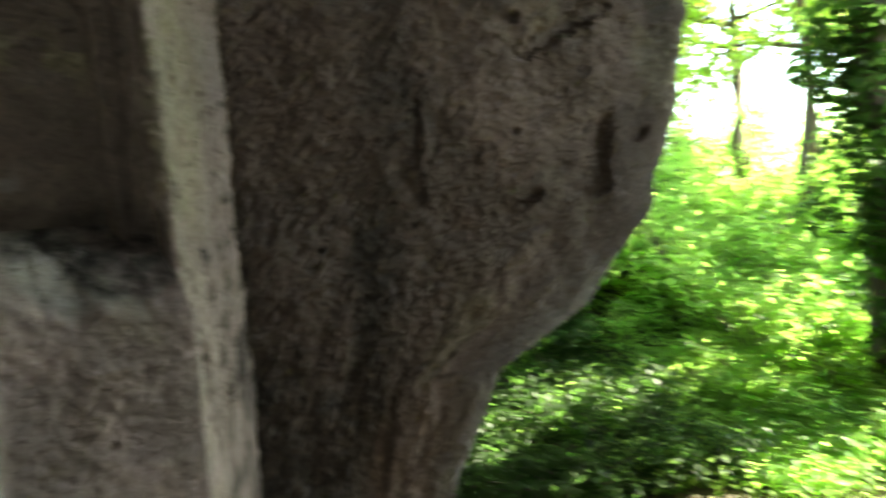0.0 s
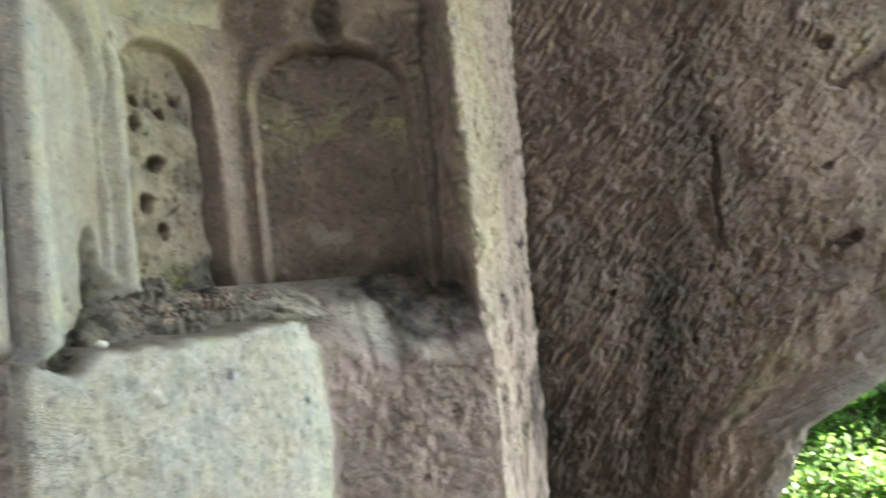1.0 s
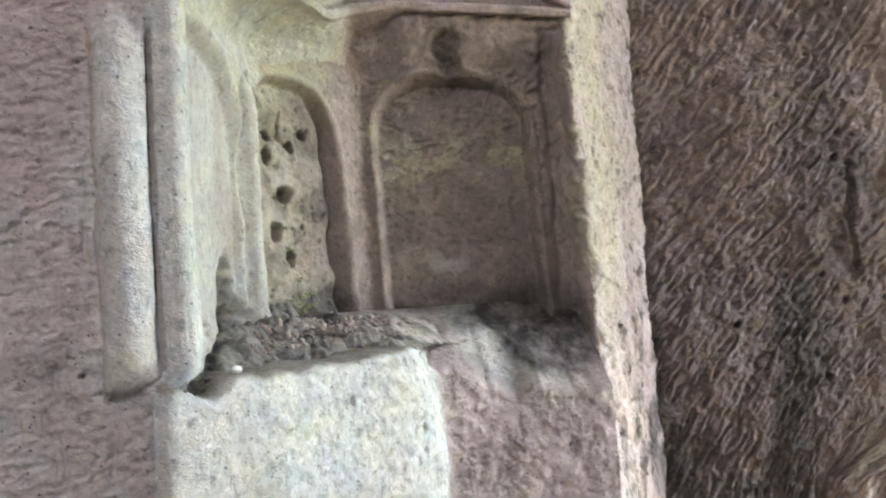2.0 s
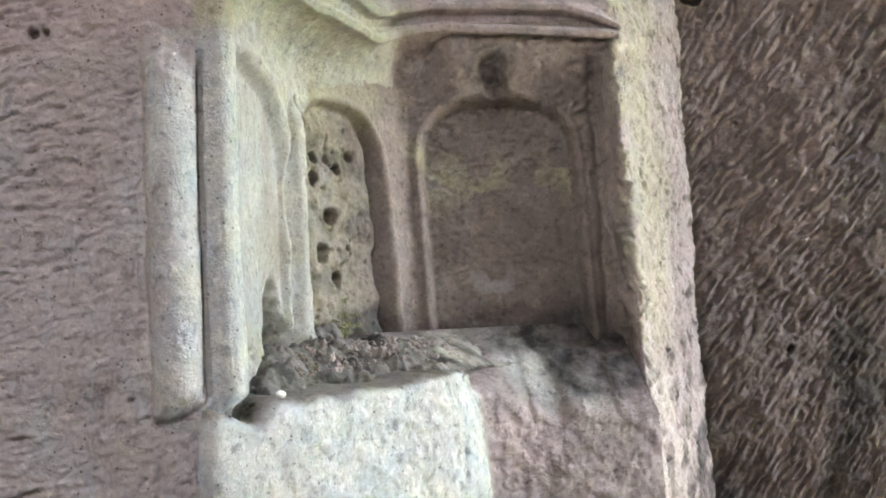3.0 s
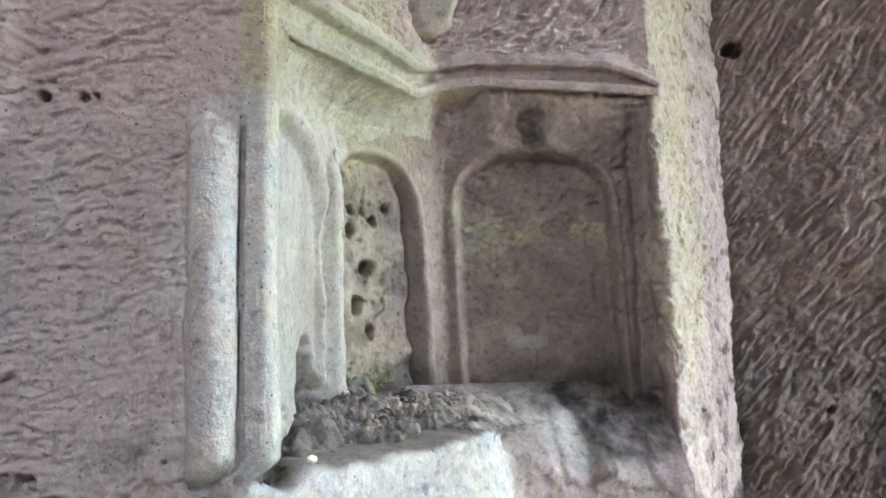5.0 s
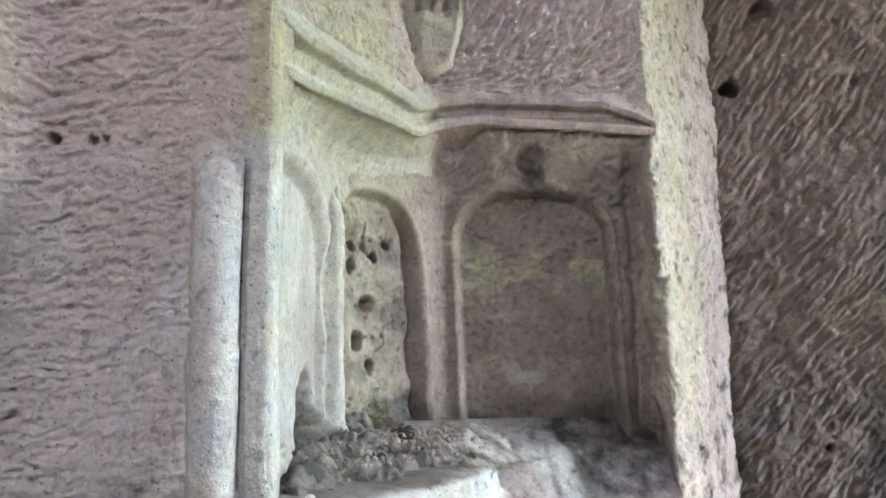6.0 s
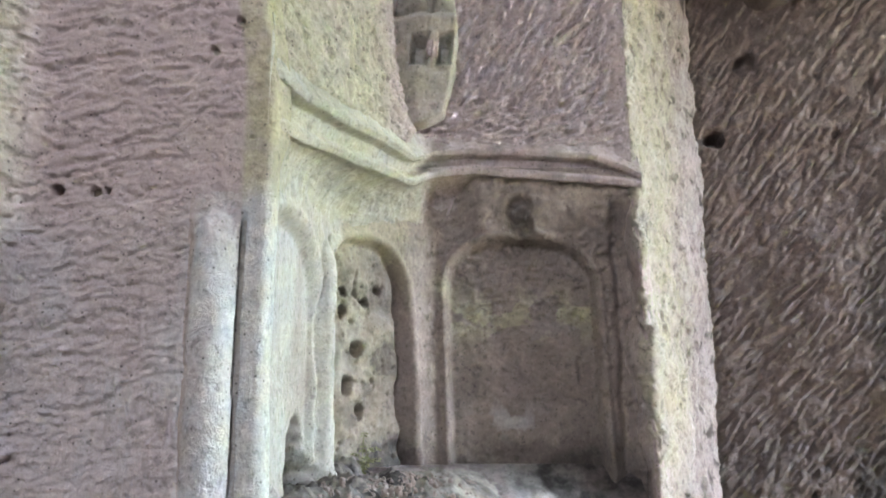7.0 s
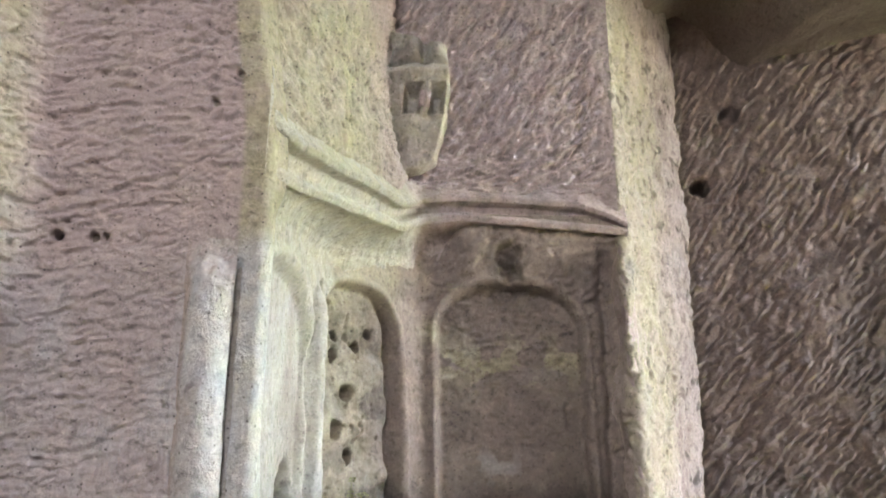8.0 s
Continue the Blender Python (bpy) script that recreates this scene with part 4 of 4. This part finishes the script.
fern_tuft()
corbel = tagged(new("corbel"), "broken carved stone corbel with two square sockets, on the recess wall", "corbel")
relief("bracket", samples((-0.32, 0.03, 0.004)), samples((2.98, 3.70, 0.004)), lambda U, Z, H: (U, 2.735 - H, Z - 0.05), corbel_shape, PINK, corbel)
bm = bmesh.new()
bmesh.ops.create_cube(bm, size=1, matrix=Matrix.LocRotScale((-0.114, 2.605, 3.282), Euler((0.1, 0.08, 0.1)), (0.044, 0.09, 0.10)))
bmesh.ops.bevel(bm, geom=bm.edges[:], offset=0.019, segments=4, affect="EDGES")
part("peg", bm, PINK, corbel, "worn stone peg left standing between two sockets")


# ---- ceiling, floor, closing walls ----
def slab(name, xs, ys, height, mask, material, label, fill_lamp_hole=None, over_cave=False):
    X, Y = np.meshgrid(xs, ys)
    Z = height(X, Y)
    V = np.stack([X, Y, Z], -1).reshape(-1, 3)
    m = np.stack([np.broadcast_to(q, X.shape) for q in mask(X, Y)], -1).reshape(-1, 3)
    cx, cy = (X[:-1, :-1] + X[1:, 1:]) / 2, (Y[:-1, :-1] + Y[1:, 1:]) / 2
    # The box is an unseen hole, added through the roof for the fill lamp.
    keep = None if fill_lamp_hole is None else ~((cx > fill_lamp_hole[0]) & (cx < fill_lamp_hole[1]) & (cy > fill_lamp_hole[2]) & (cy < fill_lamp_hole[3]))
    if over_cave:                    # ends raggedly at the line of the mouth
        keep &= cx + 0.37 * (cy - 3.3) + 0.12 * fbm(cx, cy, 1.5, 166) < 4.75
    return tagged(new(name, mesh_from(name, V, grid_faces(len(xs), len(ys), keep), material, m)), label, name, kind="structure")


def roof_height(X, Y):
    z = 3.99 + 0.13 * (X - 1.3) * (X > 1.3) + 0.5 * smooth(1.2, 0.6, X) + 0.03 * fbm(X, Y, 0.9, 161) + 0.02 * fbm(X, Y, 6, 162)
    z = z + 0.42 * smooth(1.84, 1.50, X + 0.35 * (Y - 3.2)) * smooth(0.9, 1.3, X)
    return z


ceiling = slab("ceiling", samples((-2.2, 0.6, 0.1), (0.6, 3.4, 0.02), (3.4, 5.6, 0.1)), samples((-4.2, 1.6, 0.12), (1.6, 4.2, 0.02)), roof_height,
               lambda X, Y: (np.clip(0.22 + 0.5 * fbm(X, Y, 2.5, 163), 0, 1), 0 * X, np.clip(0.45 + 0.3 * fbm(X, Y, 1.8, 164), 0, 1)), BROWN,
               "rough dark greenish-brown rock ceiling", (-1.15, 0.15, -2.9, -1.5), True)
top = slab("rock_above", samples((-2.6, 5.6, 0.2)), samples((-4.4, 5.2, 0.2)), lambda X, Y: 5.2 + 0.3 * fbm(X, Y, 0.6, 165),
           lambda X, Y: (0.4 + 0 * X, 0 * X, 0 * X), BROWN, "weathered top of the sandstone outcrop over the cave", (-1.15, 0.15, -2.9, -1.5), True)


def rough_wall(name, points, radii, z0, z1, label):
    ob = rock_strip(name, points, radii, lambda n: samples((0, n, 0.06)), samples((z0, z1, 0.06)),
                    lambda U, Z, X, Y: (0.06 * fbm(U, Z, 1.2, 171) + 0.015 * fbm(U, Z, 6, 172), (0.2 + 0 * U, 0 * U, 0 * U)), PINK, 0.4)
    return tagged(ob, label, "wall", kind="structure")


rough_wall("wall_left", [(-2.35, -3.7), (-1.9, -2.0), (-1.58, -0.3)], [0.3], 0, 4.6, "rough pinkish sandstone cave wall")
# East and south walls are unseen, added to keep daylight out of the cave.
rough_wall("wall_east", [(4.75, 0.9), (4.95, -1.2), (5.2, -3.3)], [0.4], 0, 4.6, "unseen rough sandstone wall added to narrow the cave mouth")
rough_wall("wall_south", [(5.3, -3.1), (3.0, -3.7), (-2.6, -3.75)], [0.4], 0, 4.6, "unseen rough sandstone wall added to close the cave")


def ground_height(X, Y):
    out = smooth(3.0, 9.0, 0.55 * X + 0.85 * Y - 1.0)
    z = 0.04 * fbm(X, Y, 0.8, 181) + out * (1.7 + 0.35 * fbm(X, Y, 0.35, 182)) + 0.02 * fbm(X, Y, 4, 183)
    z = z - 0.9 * smooth(5, 12, X - 0.6 * Y)
    far = smooth(14, 60, np.hypot(X, Y))
    return z * (1 - far) + far * 1.0


ground = slab("ground", samples((-400, -30, 37), (-30, 0, 1.5), (0, 12, 0.12), (12, 40, 1.5), (40, 400, 36)), samples((-400, -30, 37), (-30, 0, 1.5), (0, 14, 0.12), (14, 40, 1.5), (40, 400, 36)),
              ground_height, lambda X, Y: (0 * X, 0 * X, 0 * X), EARTH, "dark woodland earth with leaf litter")


# ---- woodland outside the mouth ----
def ground_at(x, y):
    return float(ground_height(np.array([[x]]), np.array([[y]]))[0, 0])


def leaf_cloud(name, centres, count, size, material, seed, lobes=True, droop=0.35):
    """Many small folded leaves scattered about the twig ends given as (centre, radius)."""
    rng = np.random.RandomState(seed)
    n = count
    C = np.array([c for c, r in centres])
    R = np.array([r for c, r in centres])
    pick = rng.choice(len(C), n, p=R ** 2 / np.sum(R ** 2))
    v = rng.normal(size=(n, 3))
    v /= np.linalg.norm(v, axis=1)[:, None]
    P = C[pick] + v * (R[pick] * rng.uniform(0.25, 1.0, n) ** 0.6)[:, None] * np.array([1, 1, 0.75])
    s = size * rng.uniform(0.55, 1.35, n)
    yaw = rng.uniform(0, 2 * np.pi, n)
    tip = rng.normal(-droop, 0.35, n)
    f = np.stack([np.cos(yaw) * np.cos(tip), np.sin(yaw) * np.cos(tip), np.sin(tip)], 1)
    side = np.stack([-np.sin(yaw), np.cos(yaw), rng.normal(0, 0.3, n)], 1)
    side /= np.linalg.norm(side, axis=1)[:, None]
    up = np.cross(f, side)
    if lobes:
        shape = [(0, 0, 0), (0.35, 0.42, 0.10), (0.62, 0.22, 0.03), (1.0, 0, -0.12), (0.62, -0.22, 0.03), (0.35, -0.42, 0.10)]
    else:
        shape = [(0, 0, 0), (0.4, 0.30, 0.06), (1.0, 0, -0.10), (0.4, -0.30, 0.06)]
    V = np.stack([P + s[:, None] * (a * f + b * side + c * up) for a, b, c in shape], 1).reshape(-1, 3)
    k = len(shape)
    base = np.arange(n)[:, None] * k
    F = [base + np.array([[0, i, i + 1]]) for i in range(1, k - 1)]
    return mesh_from(name, V, np.concatenate(F), material)


def tree(x, y, height, spread, leaves, size, material, seed, label, low=0.35, trunk_r=0.10, name="tree"):
    rng = random.Random(seed)
    z0 = ground_at(x, y) - 0.05
    t = tagged(new(name), label, "tree", group="woodland trees")
    t.location = (x, y, z0)
    bm = bmesh.new()
    pts = [(0, 0, 0)]
    for k in range(1, 7):
        pts.append((pts[-1][0] + rng.uniform(-0.08, 0.08), pts[-1][1] + rng.uniform(-0.08, 0.08), height * k / 6))
    limb(bm, pts, trunk_r, trunk_r * 0.25, 9)
    ends = []
    for k in range(16):
        h = height * rng.uniform(low, 1.0)
        a = rng.uniform(0, 6.28)
        L = spread * rng.uniform(0.5, 1.0) * (1.1 - 0.5 * h / height)
        i = min(int(h / height * 6), 5)
        b = Vector(pts[i]).lerp(Vector(pts[i + 1]), h / height * 6 - i)
        m = b + Vector((math.cos(a) * L * 0.5, math.sin(a) * L * 0.5, L * rng.uniform(0.05, 0.25)))
        e = b + Vector((math.cos(a) * L, math.sin(a) * L, L * rng.uniform(-0.1, 0.35)))
        limb(bm, [b, m, e], trunk_r * 0.3, 0.008, 5)
        ends += [(tuple(e), L * 0.42), (tuple(m), L * 0.30)]
    part("trunk", bm, BARK, t)
    crown = new("crown", leaf_cloud("crown", ends, leaves, size, material, seed))
    crown.parent = t
    return t


def shrub(x, y, r, h, leaves, size, material, seed, label, name="shrub"):
    rng = random.Random(seed)
    t = tagged(new(name), label, "shrub", group="woodland shrubs")
    t.location = (x, y, ground_at(x, y) - 0.03)
    bm = bmesh.new()
    ends = []
    for k in range(9):
        a, q = rng.uniform(0, 6.28), rng.uniform(0.2, 1.0)
        e = (math.cos(a) * r * q, math.sin(a) * r * q, h * rng.uniform(0.4, 1.0))
        limb(bm, [(0, 0, 0), (e[0] * 0.4, e[1] * 0.4, e[2] * 0.6), e], 0.014, 0.004, 5)
        ends += [(e, r * 0.38), ((e[0] * 0.6, e[1] * 0.6, e[2] * 0.55), r * 0.38)]
    part("stem", bm, BARK, t)
    cr = new("foliage", leaf_cloud("foliage", ends, leaves, size, material, seed, lobes=False))
    cr.parent = t
    return t


MAPLE = "young maple with light-green sunlit leaves outside the cave"
tree(7.6, 5.2, 4.0, 2.2, 4200, 0.12, LEAF_LIGHT, 1, MAPLE)
tree(8.2, 7.0, 4.6, 2.4, 4200, 0.12, LEAF_LIGHT, 3, MAPLE)
tree(7.0, 4.2, 3.4, 1.5, 3500, 0.11, LEAF_LIGHT, 7, MAPLE, 0.2)
tree(6.4, 6.6, 4.0, 2.0, 5000, 0.12, LEAF_LIGHT, 8, MAPLE, 0.2)
IVY = "dark ivy-covered tree trunk close to the cave mouth"


def ivy_trunk(x, y, height, r, leaves, seed):
    rng = random.Random(seed)
    z0 = ground_at(x, y) - 0.05
    t = tagged(new("ivy_tree"), IVY, "tree", group="woodland trees")
    t.location = (x, y, z0)
    bm = bmesh.new()
    pts = [(0.03 * math.sin(k * 1.7), 0.03 * math.cos(k * 1.3), height * k / 8) for k in range(9)]
    limb(bm, pts, r * 0.45, r * 0.3, 10)
    part("trunk", bm, BARK, t)
    ends = [((pts[0][0] + rng.uniform(-r, r) * 0.55, rng.uniform(-r, r) * 0.55, height * k / 40), r * rng.uniform(0.65, 0.95)) for k in range(0, 40)]
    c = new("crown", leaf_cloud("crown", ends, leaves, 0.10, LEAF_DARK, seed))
    c.parent = t
    return t


ivy_trunk(5.32, 2.60, 5.5, 0.40, 7000, 21)
SHRUB = "leafy green undergrowth shrub on the woodland bank"
rs = random.Random(5)
for k in range(44):
    a, dist = radians(rs.uniform(30, 64)), rs.uniform(6.0, 11.0)
    shrub(dist * math.sin(a), dist * math.cos(a), rs.uniform(0.6, 1.0), rs.uniform(0.5, 1.1), 1200, rs.uniform(0.06, 0.10), LEAF_SHRUB if rs.random() < 0.85 else LEAF_DARK, 40 + k, SHRUB)
for k in range(110):
    sx, sy = rs.uniform(2.9, 7.4), rs.uniform(2.5, 5.8)
    if sx < 4.95 and sy < 3.6 + 0.5 * max(0.0, 4.0 - sx):
        sx, sy = sx + 2.0, sy + 0.6
    tall = rs.uniform(0.15, 0.4) if sx < 4.9 and sy < 4.6 else rs.uniform(0.25, 0.7)
    # Near the rock the dark leaf stands in for the shade there.
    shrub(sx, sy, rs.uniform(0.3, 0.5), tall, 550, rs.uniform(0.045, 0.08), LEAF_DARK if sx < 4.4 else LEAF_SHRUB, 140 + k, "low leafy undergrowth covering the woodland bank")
for k in range(60):
    sx = rs.uniform(2.85, 5.2)
    sy = rs.uniform(2.75 if sx > 3.6 else 3.0, 4.0)
    # Up to x = 4.3 shade is put into the leaf colour.
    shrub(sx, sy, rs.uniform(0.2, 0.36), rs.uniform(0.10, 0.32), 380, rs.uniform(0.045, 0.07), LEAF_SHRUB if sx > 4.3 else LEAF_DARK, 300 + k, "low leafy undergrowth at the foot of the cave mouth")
for k in range(26):
    shrub(rs.uniform(4.4, 6.8), rs.uniform(2.0, 3.3), rs.uniform(0.3, 0.45), rs.uniform(0.15, 0.4), 420, 0.065, LEAF_SHRUB, 400 + k, "low leafy undergrowth in the sun before the cave mouth")
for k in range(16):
    # Leaf colour carries the rock's shade.
    shrub(rs.uniform(2.40, 3.05), rs.uniform(3.50, 4.05), rs.uniform(0.2, 0.3), rs.uniform(0.08, 0.2), 320, 0.055, LEAF_DARK, 600 + k, "low undergrowth by the rock, its shade put into dark leaves")
for k in range(18):
    shrub(rs.uniform(3.9, 4.9), rs.uniform(2.15, 2.95), rs.uniform(0.2, 0.3), rs.uniform(0.08, 0.22), 320, 0.06, LEAF_SHRUB, 500 + k, "low leafy undergrowth at the foot of the cave mouth")
for k in range(26):
    shrub(rs.uniform(3.9, 5.1), rs.uniform(2.45, 3.5), rs.uniform(0.2, 0.3), rs.uniform(0.08, 0.2), 320, 0.06, LEAF_SHRUB, 540 + k, "low leafy undergrowth at the foot of the cave mouth")


# creeping ground ivy over the whole bank
def ground_ivy():
    rng = np.random.RandomState(77)
    ends = []
    for _ in range(420):
        x, y = (rng.uniform(3.3, 5.0), rng.uniform(2.3, 4.2)) if rng.rand() < 0.45 else (rng.uniform(3.0, 7.6), rng.uniform(2.1, 6.2))
        if x < 3.6 and y < 2.8:
            continue
        ends.append(((x, y, ground_at(x, y) + 0.05), rng.uniform(0.14, 0.26)))
    ob = new("ground_ivy", leaf_cloud("ground_ivy", ends, 22000, 0.055, LEAF_SHRUB, 78, droop=0.1))
    return tagged(ob, "creeping green ground ivy covering the bank outside", "ground cover", kind="stuff")


ground_ivy()
